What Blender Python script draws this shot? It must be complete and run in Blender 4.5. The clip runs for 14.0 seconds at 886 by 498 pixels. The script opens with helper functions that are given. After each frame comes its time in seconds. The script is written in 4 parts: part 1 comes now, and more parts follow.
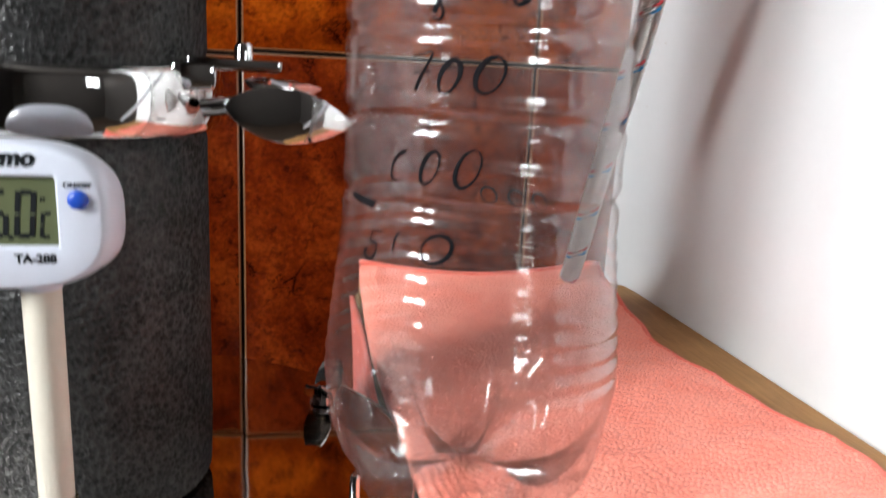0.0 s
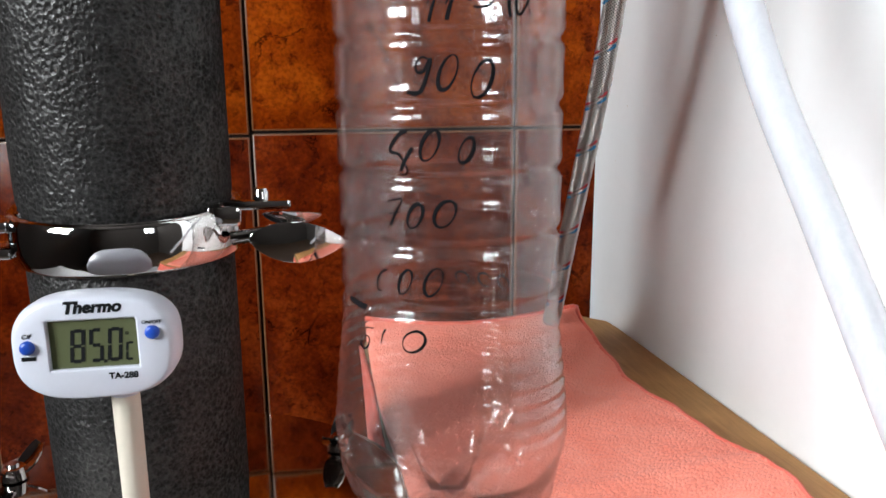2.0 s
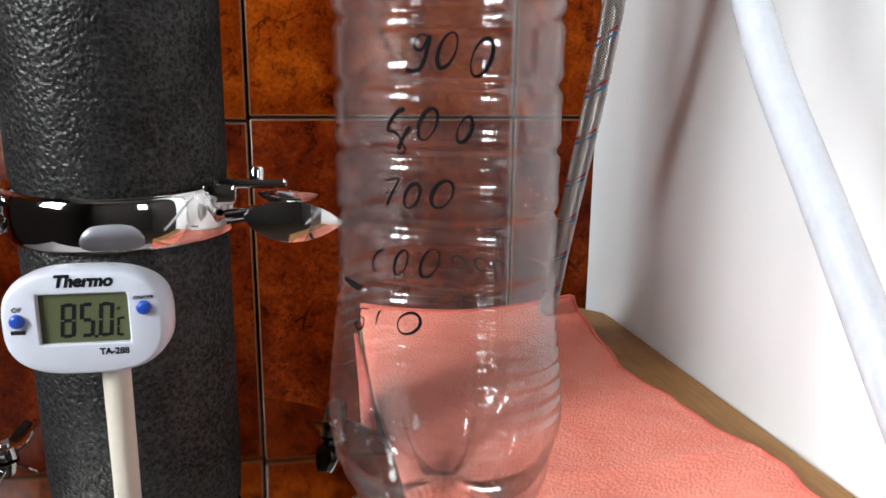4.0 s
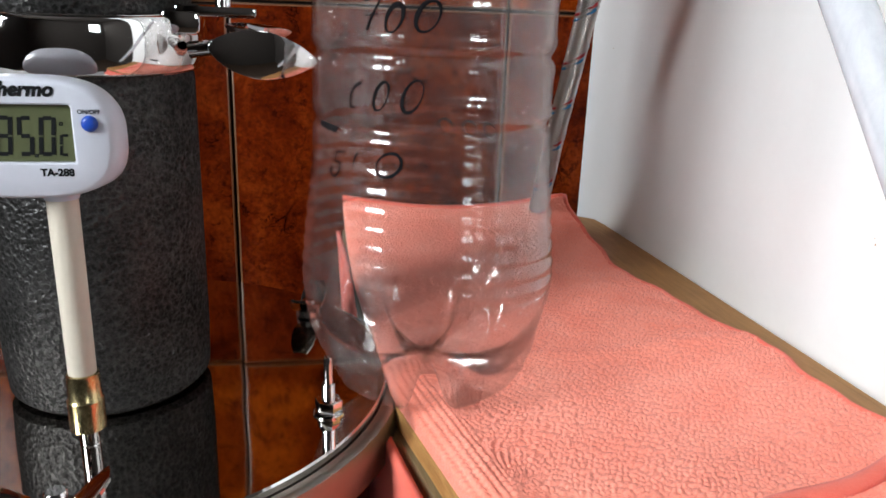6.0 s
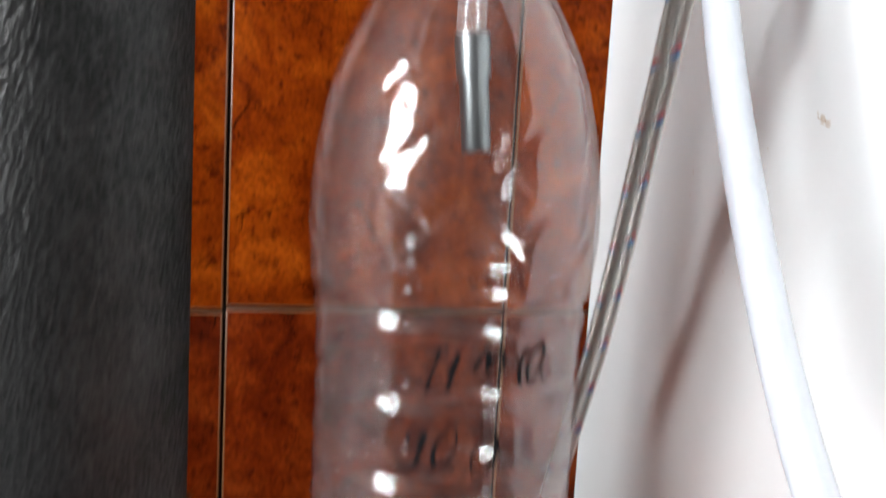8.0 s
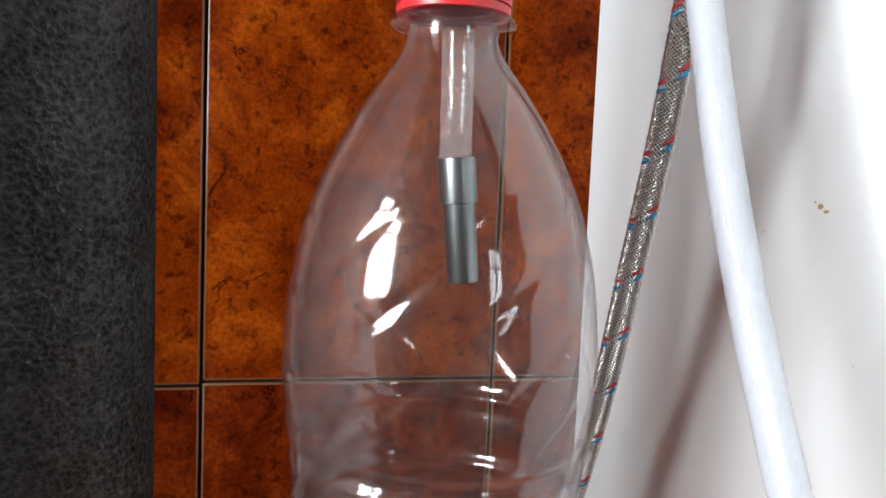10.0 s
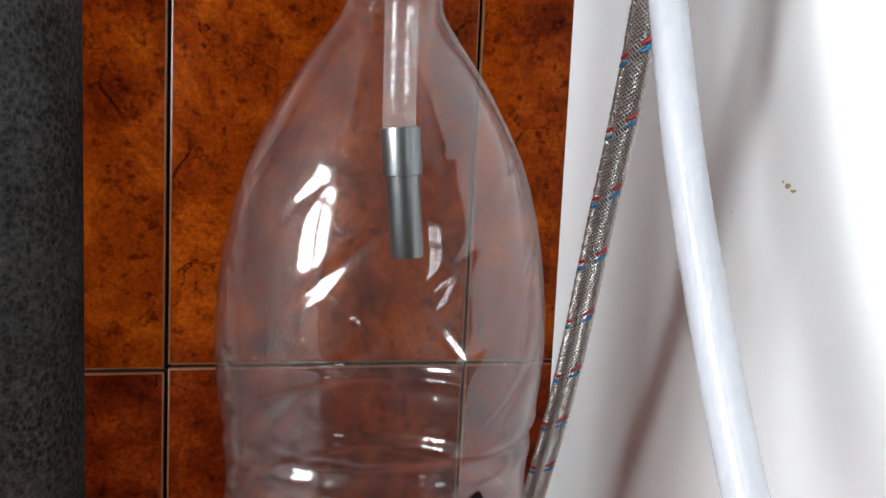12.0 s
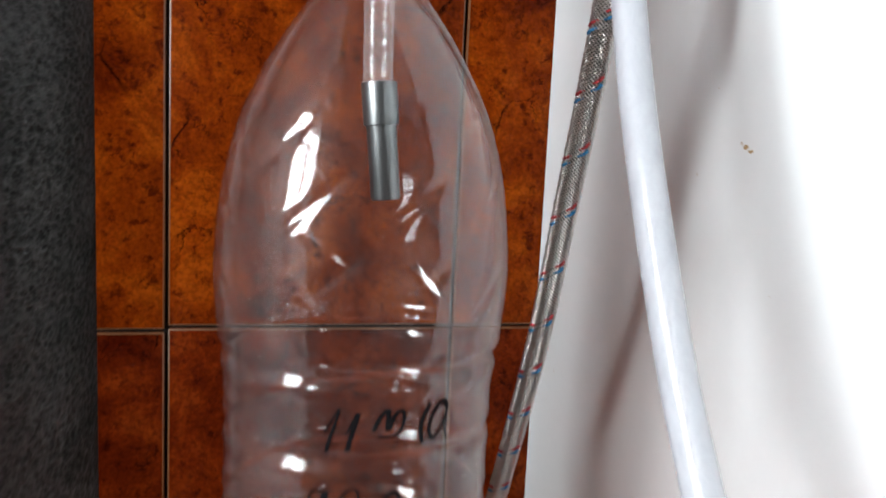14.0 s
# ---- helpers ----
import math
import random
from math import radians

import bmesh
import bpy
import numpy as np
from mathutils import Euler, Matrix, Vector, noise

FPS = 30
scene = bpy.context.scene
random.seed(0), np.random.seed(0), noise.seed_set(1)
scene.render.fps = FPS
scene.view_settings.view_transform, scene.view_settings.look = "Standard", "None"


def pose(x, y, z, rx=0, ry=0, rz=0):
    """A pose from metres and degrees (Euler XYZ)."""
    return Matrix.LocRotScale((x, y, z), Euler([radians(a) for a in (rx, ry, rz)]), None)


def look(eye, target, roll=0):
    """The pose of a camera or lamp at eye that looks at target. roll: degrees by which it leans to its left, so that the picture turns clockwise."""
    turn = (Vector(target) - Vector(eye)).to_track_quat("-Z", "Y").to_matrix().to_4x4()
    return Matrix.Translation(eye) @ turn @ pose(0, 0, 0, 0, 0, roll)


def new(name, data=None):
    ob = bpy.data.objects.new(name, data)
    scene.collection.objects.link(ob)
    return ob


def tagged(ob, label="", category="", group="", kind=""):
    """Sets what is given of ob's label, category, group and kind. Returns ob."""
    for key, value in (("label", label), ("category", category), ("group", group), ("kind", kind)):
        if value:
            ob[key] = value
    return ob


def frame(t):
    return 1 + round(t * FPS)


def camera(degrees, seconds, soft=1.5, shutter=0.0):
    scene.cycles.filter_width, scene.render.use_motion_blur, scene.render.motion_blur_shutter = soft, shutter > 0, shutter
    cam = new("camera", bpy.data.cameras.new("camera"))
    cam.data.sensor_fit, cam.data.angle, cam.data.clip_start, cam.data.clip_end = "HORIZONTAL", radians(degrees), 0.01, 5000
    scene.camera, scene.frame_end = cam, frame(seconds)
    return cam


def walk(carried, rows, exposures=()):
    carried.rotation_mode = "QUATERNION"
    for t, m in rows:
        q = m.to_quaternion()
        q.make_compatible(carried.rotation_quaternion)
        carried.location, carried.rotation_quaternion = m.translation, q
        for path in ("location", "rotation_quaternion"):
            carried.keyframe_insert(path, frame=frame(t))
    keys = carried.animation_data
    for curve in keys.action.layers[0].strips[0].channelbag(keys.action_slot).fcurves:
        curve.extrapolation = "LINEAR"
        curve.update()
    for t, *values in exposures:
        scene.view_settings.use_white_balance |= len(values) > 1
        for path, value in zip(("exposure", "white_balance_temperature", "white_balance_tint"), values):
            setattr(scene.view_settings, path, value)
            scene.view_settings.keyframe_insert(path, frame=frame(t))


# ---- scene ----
cam = camera(61.0, 14.0, soft=1.6, shutter=0.5)
PATH = [
    (0, (-0.0501, -0.2073, 0.1347), (-0.0045, 0.0314, 0.0761), 3.06),
    (0.5, (-0.0507, -0.2230, 0.1528), (-0.0034, 0.0164, 0.0986), -0.44),
    (1, (-0.0540, -0.2440, 0.1610), (-0.0070, -0.0038, 0.1103), -0.70),
    (1.5, (-0.0451, -0.2541, 0.1738), (0.0031, -0.0134, 0.1261), -0.96),
    (2, (-0.0482, -0.2606, 0.1716), (-0.0066, -0.0199, 0.1187), -0.41),
    (4.5, (-0.0475, -0.2580, 0.1636), (-0.0027, -0.0185, 0.1076), 1.09),
    (5, (-0.0401, -0.2450, 0.1329), (0.0079, -0.0113, 0.0583), 2.34),
    (5.5, (-0.0405, -0.2462, 0.1335), (0.0062, -0.0123, 0.0588), 2.10),
    (6, (-0.0433, -0.2471, 0.1337), (0.0023, -0.0127, 0.0598), 2.14),
    (6.5, (-0.0443, -0.2474, 0.1336), (0.0009, -0.0126, 0.0605), 2.37),
    (7, (-0.0442, -0.2475, 0.1343), (0.0007, -0.0126, 0.0617), 2.09),
    (7.5, (-0.0481, -0.2529, 0.1569), (-0.0047, -0.0155, 0.0919), 1.57),
    (7.7, (-0.0474, -0.2519, 0.1913), (-0.0059, -0.0113, 0.1375), 0.47),
    (8, (-0.0472, -0.2166, 0.2465), (0.0020, 0.0270, 0.2185), 3.18),
    (8.5, (-0.0480, -0.2010, 0.2722), (0.0053, 0.0424, 0.2520), 2.63),
    (10.8, (-0.0367, -0.1933, 0.2775), (0.0181, 0.0494, 0.2534), 2.29),
    (11, (-0.0333, -0.1923, 0.2732), (0.0230, 0.0498, 0.2463), 2.18),
    (11.5, (-0.0325, -0.1915, 0.2745), (0.0250, 0.0505, 0.2489), 2.13),
    (12, (-0.0313, -0.1921, 0.2734), (0.0265, 0.0498, 0.2484), 2.67),
    (12.5, (-0.0298, -0.1920, 0.2725), (0.0285, 0.0498, 0.2469), 2.52),
    (13, (-0.0285, -0.1917, 0.2718), (0.0302, 0.0499, 0.2459), 2.50),
    (13.5, (-0.0293, -0.1940, 0.2701), (0.0281, 0.0478, 0.2430), 2.65),
    (13.8, (-0.0289, -0.2004, 0.2669), (0.0299, 0.0410, 0.2388), 2.24),
    (14, (-0.0299, -0.2176, 0.2638), (0.0289, 0.0235, 0.2337), 2.79),
]
walk(cam, [(t, look(eye, target, roll)) for t, eye, target, roll in PATH],
     [(0, 0.15), (0.6, 0.17), (1.2, 0.0), (2.2, -0.1), (4.5, -0.21), (7.0, -0.28), (7.7, -0.05), (8.2, 0.08), (8.7, 0.02), (10.8, -0.25), (14, -0.31)])

# ---- world and lights ----
world = bpy.data.worlds.new("world")
scene.world = world
world.use_nodes = True
wn = world.node_tree
sky = wn.nodes.new("ShaderNodeTexSky")
sky.sky_type, sky.sun_disc = "NISHITA", False
sky.sun_elevation, sky.sun_rotation = radians(35), radians(200)
wn.links.new(sky.outputs[0], wn.nodes["Background"].inputs[0])
wn.nodes["Background"].inputs[1].default_value = 0.1


def window_light(name, m, w, h, power, colour):
    data = bpy.data.lights.new(name, "AREA")
    data.shape, data.size, data.size_y, data.energy, data.color = "RECTANGLE", w, h, power, colour
    ob = new(name, data)
    ob.matrix_world = m
    return ob


# daylight in the two window openings, one beside and one behind the camera
window_light("daylight_left", look((-1.36, -0.80, 0.79), (0, -0.80, 0.79)), 0.78, 0.96, 152, (0.93, 0.97, 1.0))
window_light("daylight_back", look((1.16, -2.47, 0.82), (1.16, 0, 0.82)), 0.62, 0.95, 19, (0.93, 0.97, 1.0))


# ---- materials ----
def material(name):
    mat = bpy.data.materials.new(name)
    mat.use_nodes = True
    nt = mat.node_tree
    return mat, nt, nt.nodes["Principled BSDF"]


def coords(nt, scale=(1, 1, 1)):
    tc = nt.nodes.new("ShaderNodeTexCoord")
    mp = nt.nodes.new("ShaderNodeMapping")
    mp.inputs["Scale"].default_value = scale
    nt.links.new(tc.outputs["Object"], mp.inputs["Vector"])
    return mp.outputs["Vector"]


def noise_tex(nt, vec, scale, detail=4.0, rough=0.6, distort=0.0):
    n = nt.nodes.new("ShaderNodeTexNoise")
    n.inputs["Scale"].default_value, n.inputs["Detail"].default_value = scale, detail
    n.inputs["Roughness"].default_value, n.inputs["Distortion"].default_value = rough, distort
    nt.links.new(vec, n.inputs["Vector"])
    return n.outputs["Fac"]


def nt_colour_noise(nt, vec, scale):
    n = nt.nodes.new("ShaderNodeTexNoise")
    n.inputs["Scale"].default_value = scale
    nt.links.new(vec, n.inputs["Vector"])
    return n.outputs["Color"]


def ramp(nt, fac, *stops):
    r = nt.nodes.new("ShaderNodeValToRGB")
    el = r.color_ramp.elements
    while len(el) < len(stops):
        el.new(0.5)
    for e, (pos, col) in zip(el, stops):
        e.position, e.color = pos, (*col, 1)
    nt.links.new(fac, r.inputs["Fac"])
    return r.outputs["Color"]


def mix(nt, fac, a, b, blend="MIX"):
    n = nt.nodes.new("ShaderNodeMix")
    n.data_type, n.blend_type = "RGBA", blend
    for value, socket in ((fac, n.inputs[0]), (a, n.inputs[6]), (b, n.inputs[7])):
        if hasattr(value, "is_output"):
            nt.links.new(value, socket)
        else:
            socket.default_value = value if not isinstance(value, tuple) else (*value, 1)
    return n.outputs[2]


def bump(nt, bsdf, height, strength, distance):
    b = nt.nodes.new("ShaderNodeBump")
    b.inputs["Strength"].default_value, b.inputs["Distance"].default_value = strength, distance
    nt.links.new(height, b.inputs["Height"])
    nt.links.new(b.outputs[0], bsdf.inputs["Normal"])
    return b


def plain(name, colour, rough=0.5, metal=0.0, vary=0.12, scale=60, relief=0.0, coat=0.0):
    mat, nt, bsdf = material(name)
    vec = coords(nt)
    fine, broad = noise_tex(nt, vec, scale * 6), noise_tex(nt, vec, scale)
    both = mix(nt, 0.5, fine, broad)
    lo = tuple(c * (1 - vary) for c in colour)
    hi = tuple(min(1, c * (1 + vary)) for c in colour)
    nt.links.new(ramp(nt, both, (0.35, lo), (0.65, hi)), bsdf.inputs["Base Color"])
    bsdf.inputs["Roughness"].default_value, bsdf.inputs["Metallic"].default_value = rough, metal
    bsdf.inputs["Coat Weight"].default_value = coat
    if relief:
        bump(nt, bsdf, fine, 0.5, relief)
    return mat


def mat_tile(name, depth):
    """Mottled glaze; depth 1 is the paler orange-brown tile, less is the darker red-brown one."""
    mat, nt, bsdf = material(name)
    info = nt.nodes.new("ShaderNodeObjectInfo")
    tc = nt.nodes.new("ShaderNodeTexCoord")
    shift = nt.nodes.new("ShaderNodeVectorMath")
    shift.operation = "MULTIPLY_ADD"
    nt.links.new(info.outputs["Random"], shift.inputs[0])
    shift.inputs[1].default_value = (7.3, 3.1, 5.7)
    nt.links.new(tc.outputs["Object"], shift.inputs[2])
    vec = shift.outputs[0]
    broad, mid, fine = noise_tex(nt, vec, 26, 4, 0.6, 0.5), noise_tex(nt, vec, 120, 4, 0.62, 0.35), noise_tex(nt, vec, 330, 3, 0.6)
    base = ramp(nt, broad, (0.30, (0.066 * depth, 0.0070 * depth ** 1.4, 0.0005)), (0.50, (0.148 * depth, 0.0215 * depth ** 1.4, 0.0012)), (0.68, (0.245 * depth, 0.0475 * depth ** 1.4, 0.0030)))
    spots = ramp(nt, mid, (0.31, (0.28, 0.18, 0.13)), (0.46, (1, 1, 1)))
    one = mix(nt, 0.85, base, spots, "MULTIPLY")
    # crackle veins
    warp = mix(nt, 0.025, vec, mid, "ADD")
    vor = nt.nodes.new("ShaderNodeTexVoronoi")
    vor.feature = "DISTANCE_TO_EDGE"
    vor.inputs["Scale"].default_value = 26
    nt.links.new(warp, vor.inputs["Vector"])
    vein = ramp(nt, vor.outputs["Distance"], (0.0, (0.12, 0.08, 0.07)), (0.030, (1, 1, 1)))
    gate = ramp(nt, noise_tex(nt, vec, 22, 3, 0.6), (0.50, (0, 0, 0)), (0.62, (1, 1, 1)))
    two = mix(nt, gate, one, mix(nt, 1.0, one, vein, "MULTIPLY"))
    grain = ramp(nt, fine, (0.35, (0.74, 0.70, 0.68)), (0.65, (1.18, 1.18, 1.18)))
    nt.links.new(mix(nt, 1.0, two, grain, "MULTIPLY"), bsdf.inputs["Base Color"])
    nt.links.new(ramp(nt, mid, (0.3, (0.24, 0.24, 0.24)), (0.7, (0.14, 0.14, 0.14))), bsdf.inputs["Roughness"])
    bsdf.inputs["Specular IOR Level"].default_value = 0.08
    bump(nt, bsdf, broad, 0.15, 0.001)
    return mat


def mat_foam():
    mat, nt, bsdf = material("grey_foam")
    vec = coords(nt)
    cell = nt.nodes.new("ShaderNodeTexVoronoi")
    cell.inputs["Scale"].default_value = 620
    warp = mix(nt, 0.0012, vec, nt_colour_noise(nt, vec, 420), "ADD")
    nt.links.new(warp, cell.inputs["Vector"])
    fine, mid, broad = noise_tex(nt, vec, 1500, 3, 0.6), noise_tex(nt, vec, 480, 3, 0.6), noise_tex(nt, vec, 40, 3)
    lump = mix(nt, 0.55, cell.outputs["Distance"], mid)
    tone = mix(nt, 0.25, mix(nt, 0.45, lump, fine), broad)
    nt.links.new(ramp(nt, tone, (0.38, (0.006, 0.0057, 0.0055)), (0.50, (0.012, 0.0115, 0.0112)), (0.62, (0.023, 0.022, 0.0215))), bsdf.inputs["Base Color"])
    bsdf.inputs["Roughness"].default_value = 0.95
    bsdf.inputs["Specular IOR Level"].default_value = 0.0
    bp = bump(nt, bsdf, lump, 1.0, 0.0009)
    # skin of closed cells: a broad, weak sheen
    sheen = nt.nodes.new("ShaderNodeBsdfGlossy")
    sheen.inputs["Roughness"].default_value = 0.40
    nt.links.new(ramp(nt, tone, (0.40, (0.016, 0.0157, 0.0155)), (0.60, (0.048, 0.0475, 0.047))), sheen.inputs["Color"])
    nt.links.new(bp.outputs[0], sheen.inputs["Normal"])
    both = nt.nodes.new("ShaderNodeAddShader")
    nt.links.new(bsdf.outputs[0], both.inputs[0])
    nt.links.new(sheen.outputs[0], both.inputs[1])
    nt.links.new(both.outputs[0], nt.nodes["Material Output"].inputs["Surface"])
    return mat


def mat_wood(name, lo, hi):
    mat, nt, bsdf = material(name)
    vec = coords(nt, (60, 4, 60))
    grain, broad = noise_tex(nt, vec, 6, 8, 0.7, 0.8), noise_tex(nt, coords(nt), 30, 4)
    both = mix(nt, 0.35, grain, broad)
    nt.links.new(ramp(nt, both, (0.30, lo), (0.70, hi)), bsdf.inputs["Base Color"])
    bsdf.inputs["Roughness"].default_value = 0.62
    bump(nt, bsdf, grain, 0.4, 0.0006)
    return mat


def mat_towel(name, lo, hi):
    mat, nt, bsdf = material(name)
    vec = coords(nt)
    fine, broad = noise_tex(nt, vec, 1400, 3, 0.7), noise_tex(nt, vec, 35, 4)
    both = mix(nt, 0.45, fine, broad)
    nt.links.new(ramp(nt, both, (0.32, lo), (0.68, hi)), bsdf.inputs["Base Color"])
    bsdf.inputs["Roughness"].default_value = 0.95
    bsdf.inputs["Specular IOR Level"].default_value = 0.1
    bsdf.inputs["Sheen Weight"].default_value = 0.2
    bump(nt, bsdf, fine, 0.6, 0.0007)
    return mat


def mat_mirror(name, colour, rough, wavy, scale):
    mat, nt, bsdf = material(name)
    vec = coords(nt)
    soft, fine = noise_tex(nt, vec, scale, 2, 0.5), noise_tex(nt, vec, scale * 40, 3)
    dim = tuple(c * 0.93 for c in colour)
    nt.links.new(ramp(nt, fine, (0.4, dim), (0.6, colour)), bsdf.inputs["Base Color"])
    bsdf.inputs["Metallic"].default_value = 1.0
    nt.links.new(ramp(nt, fine, (0.3, (rough * 0.7,) * 3), (0.7, (rough * 1.3,) * 3)), bsdf.inputs["Roughness"])
    if wavy:
        bump(nt, bsdf, soft, 0.3, wavy)
    return mat


def mat_pet(name, haze_lo, haze_hi, tint=(0.84, 0.76, 0.70)):
    mat, nt, bsdf = material(name)
    nt.nodes.remove(bsdf)
    out = nt.nodes["Material Output"]
    clear, gloss, haze = (nt.nodes.new("ShaderNodeBsdf" + k) for k in ("Transparent", "Glossy", "Diffuse"))
    gloss.inputs["Roughness"].default_value = 0.055
    clear.inputs["Color"].default_value = (0.992, 0.99, 0.988, 1)
    haze.inputs["Color"].default_value = (*tint, 1)
    lw = nt.nodes.new("ShaderNodeLayerWeight")
    lw.inputs["Blend"].default_value = 0.5
    power = nt.nodes.new("ShaderNodeMath")
    power.operation, power.inputs[1].default_value = "POWER", 3.2
    nt.links.new(lw.outputs["Facing"], power.inputs[0])
    ma = nt.nodes.new("ShaderNodeMath")
    ma.operation, ma.inputs[1].default_value, ma.inputs[2].default_value = "MULTIPLY_ADD", 0.46, 0.036
    nt.links.new(power.outputs[0], ma.inputs[0])
    vec = coords(nt)
    scuff = noise_tex(nt, coords(nt, (1, 1, 0.3)), 160, 5, 0.75, 0.5)
    dull = nt.nodes.new("ShaderNodeMapRange")
    nt.links.new(scuff, dull.inputs[0])
    for k, v in ((1, 0.35), (2, 0.75), (3, haze_lo), (4, haze_hi)):
        dull.inputs[k].default_value = v
    a, b = nt.nodes.new("ShaderNodeMixShader"), nt.nodes.new("ShaderNodeMixShader")
    nt.links.new(dull.outputs[0], a.inputs[0])
    nt.links.new(clear.outputs[0], a.inputs[1])
    nt.links.new(haze.outputs[0], a.inputs[2])
    nt.links.new(ma.outputs[0], b.inputs[0])
    nt.links.new(a.outputs[0], b.inputs[1])
    nt.links.new(gloss.outputs[0], b.inputs[2])
    bp = nt.nodes.new("ShaderNodeBump")
    bp.inputs["Strength"].default_value, bp.inputs["Distance"].default_value = 0.05, 0.0006
    nt.links.new(noise_tex(nt, vec, 70, 2, 0.5), bp.inputs["Height"])
    nt.links.new(bp.outputs[0], gloss.inputs["Normal"])
    scuffed = nt.nodes.new("ShaderNodeBsdfGlossy")
    scuffed.inputs["Roughness"].default_value = 0.42
    c = nt.nodes.new("ShaderNodeMixShader")
    c.inputs[0].default_value = 0.007
    nt.links.new(b.outputs[0], c.inputs[1])
    nt.links.new(scuffed.outputs[0], c.inputs[2])
    nt.links.new(c.outputs[0], out.inputs["Surface"])
    return mat


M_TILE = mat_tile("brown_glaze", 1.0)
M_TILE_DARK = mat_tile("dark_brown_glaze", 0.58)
M_TILE_EDGE = plain("worn_glaze_edge", (0.125, 0.047, 0.014), 0.35, vary=0.3, scale=60)
M_GROUT = plain("dark_grout", (0.012, 0.008, 0.006), 0.95)
M_WHITE = plain("white_laminate", (0.81, 0.845, 0.85), 0.32, vary=0.012, scale=25)
M_WALL = plain("wall_paint", (0.060, 0.052, 0.047), 0.9, vary=0.04, scale=8)
M_FLOOR = plain("floor_covering", (0.07, 0.045, 0.03), 0.6, vary=0.1, scale=6)
M_WOOD = mat_wood("brown_wood", (0.25, 0.115, 0.030), (0.50, 0.265, 0.088))
M_WORKTOP = plain("grey_laminate", (0.36, 0.36, 0.37), 0.5, vary=0.08, scale=20)
M_WOOD_OLD = mat_wood("grey_wood", (0.17, 0.12, 0.06), (0.33, 0.25, 0.13))
M_TOWEL = mat_towel("coral_pile", (0.88, 0.210, 0.140), (0.97, 0.370, 0.275))
M_HEM = mat_towel("coral_hem", (0.72, 0.110, 0.075), (0.84, 0.19, 0.13))
M_STEEL = mat_mirror("steel", (0.50, 0.47, 0.45), 0.12, 0.0014, 55)
M_LID = mat_mirror("mirror_steel", (0.56, 0.53, 0.50), 0.045, 0.00035, 24)
M_BRUSHED = mat_mirror("brushed_steel", (0.29, 0.265, 0.235), 0.40, 0.0, 12)
M_CHROME = mat_mirror("chrome", (0.70, 0.69, 0.68), 0.05, 0.0002, 90)
M_ALU = mat_mirror("dull_metal", (0.24, 0.255, 0.26), 0.36, 0.0003, 200)
M_BRASS = mat_mirror("pale_brass", (0.55, 0.46, 0.24), 0.24, 0.0002, 150)
M_WIRE = mat_mirror("wire", (0.47, 0.44, 0.41), 0.36, 0.0, 300)
M_FOAM = mat_foam()
M_PET = mat_pet("clear_plastic", 0.002, 0.011)
M_CLEAR_TUBE = mat_pet("clear_silicone", 0.10, 0.15, (0.80, 0.74, 0.74))
M_SILICONE = mat_pet("milky_silicone", 0.42, 0.50, (0.70, 0.735, 0.80))
M_BORE = mat_pet("milky_bore", 0.40, 0.48, (0.80, 0.80, 0.79))
M_ABS = plain("white_plastic", (0.56, 0.58, 0.65), 0.30, vary=0.015, scale=120)
M_SLEEVE = plain("ivory_sleeve", (0.58, 0.53, 0.44), 0.42, vary=0.03, scale=90)
M_LCD = plain("display_film", (0.092, 0.103, 0.050), 0.30, vary=0.05, scale=90)
M_INK = plain("dark_print", (0.008, 0.009, 0.010), 0.8, vary=0.2)
M_MARKER = plain("black_marker", (0.006, 0.005, 0.006), 0.85, vary=0.3, scale=200)
M_INK.node_tree.nodes["Principled BSDF"].inputs["Specular IOR Level"].default_value = 0.1
M_MARKER.node_tree.nodes["Principled BSDF"].inputs["Specular IOR Level"].default_value = 0.1
M_BLUE = plain("blue_button", (0.008, 0.055, 0.36), 0.35, vary=0.05)
M_RED = plain("red_cap", (0.60, 0.025, 0.03), 0.35, vary=0.05)
M_RED_THREAD = plain("red_thread", (0.36, 0.022, 0.025), 0.6)
M_BLUE_THREAD = plain("blue_thread", (0.012, 0.17, 0.36), 0.6)
M_CORE = plain("hose_core", (0.07, 0.065, 0.06), 0.6)
M_SPECK = plain("dried_splash", (0.42, 0.28, 0.13), 0.7, vary=0.3, scale=300)


# ---- mesh helpers ----
def mesh_of(name, bm, mat, smooth=None):
    bmesh.ops.recalc_face_normals(bm, faces=bm.faces)
    me = bpy.data.meshes.new(name)
    bm.to_mesh(me)
    bm.free()
    for m_ in mat if isinstance(mat, (list, tuple)) else (mat,):
        me.materials.append(m_)
    if smooth is not None:
        me.shade_smooth()
        if smooth < 180:
            me.set_sharp_from_angle(angle=radians(smooth))
    return me


def part(name, bm, mat, parent=None, label="", smooth=None):
    ob = new(name, mesh_of(name, bm, mat, smooth))
    ob.parent = parent
    return tagged(ob, label)


def empty(name, m=None):
    ob = new(name)
    ob.empty_display_size = 0.02
    if m is not None:
        ob.matrix_world = m
    return ob


def box(x0, x1, y0, y1, z0, z1, bevel=0.0, segs=2):
    bm = bmesh.new()
    bmesh.ops.create_cube(bm, size=1, matrix=Matrix.Translation(((x0 + x1) / 2, (y0 + y1) / 2, (z0 + z1) / 2)) @ Matrix.Diagonal((x1 - x0, y1 - y0, z1 - z0, 1)))
    if bevel:
        bmesh.ops.bevel(bm, geom=bm.edges[:], offset=bevel, segments=segs, affect="EDGES", profile=0.5)
    return bm


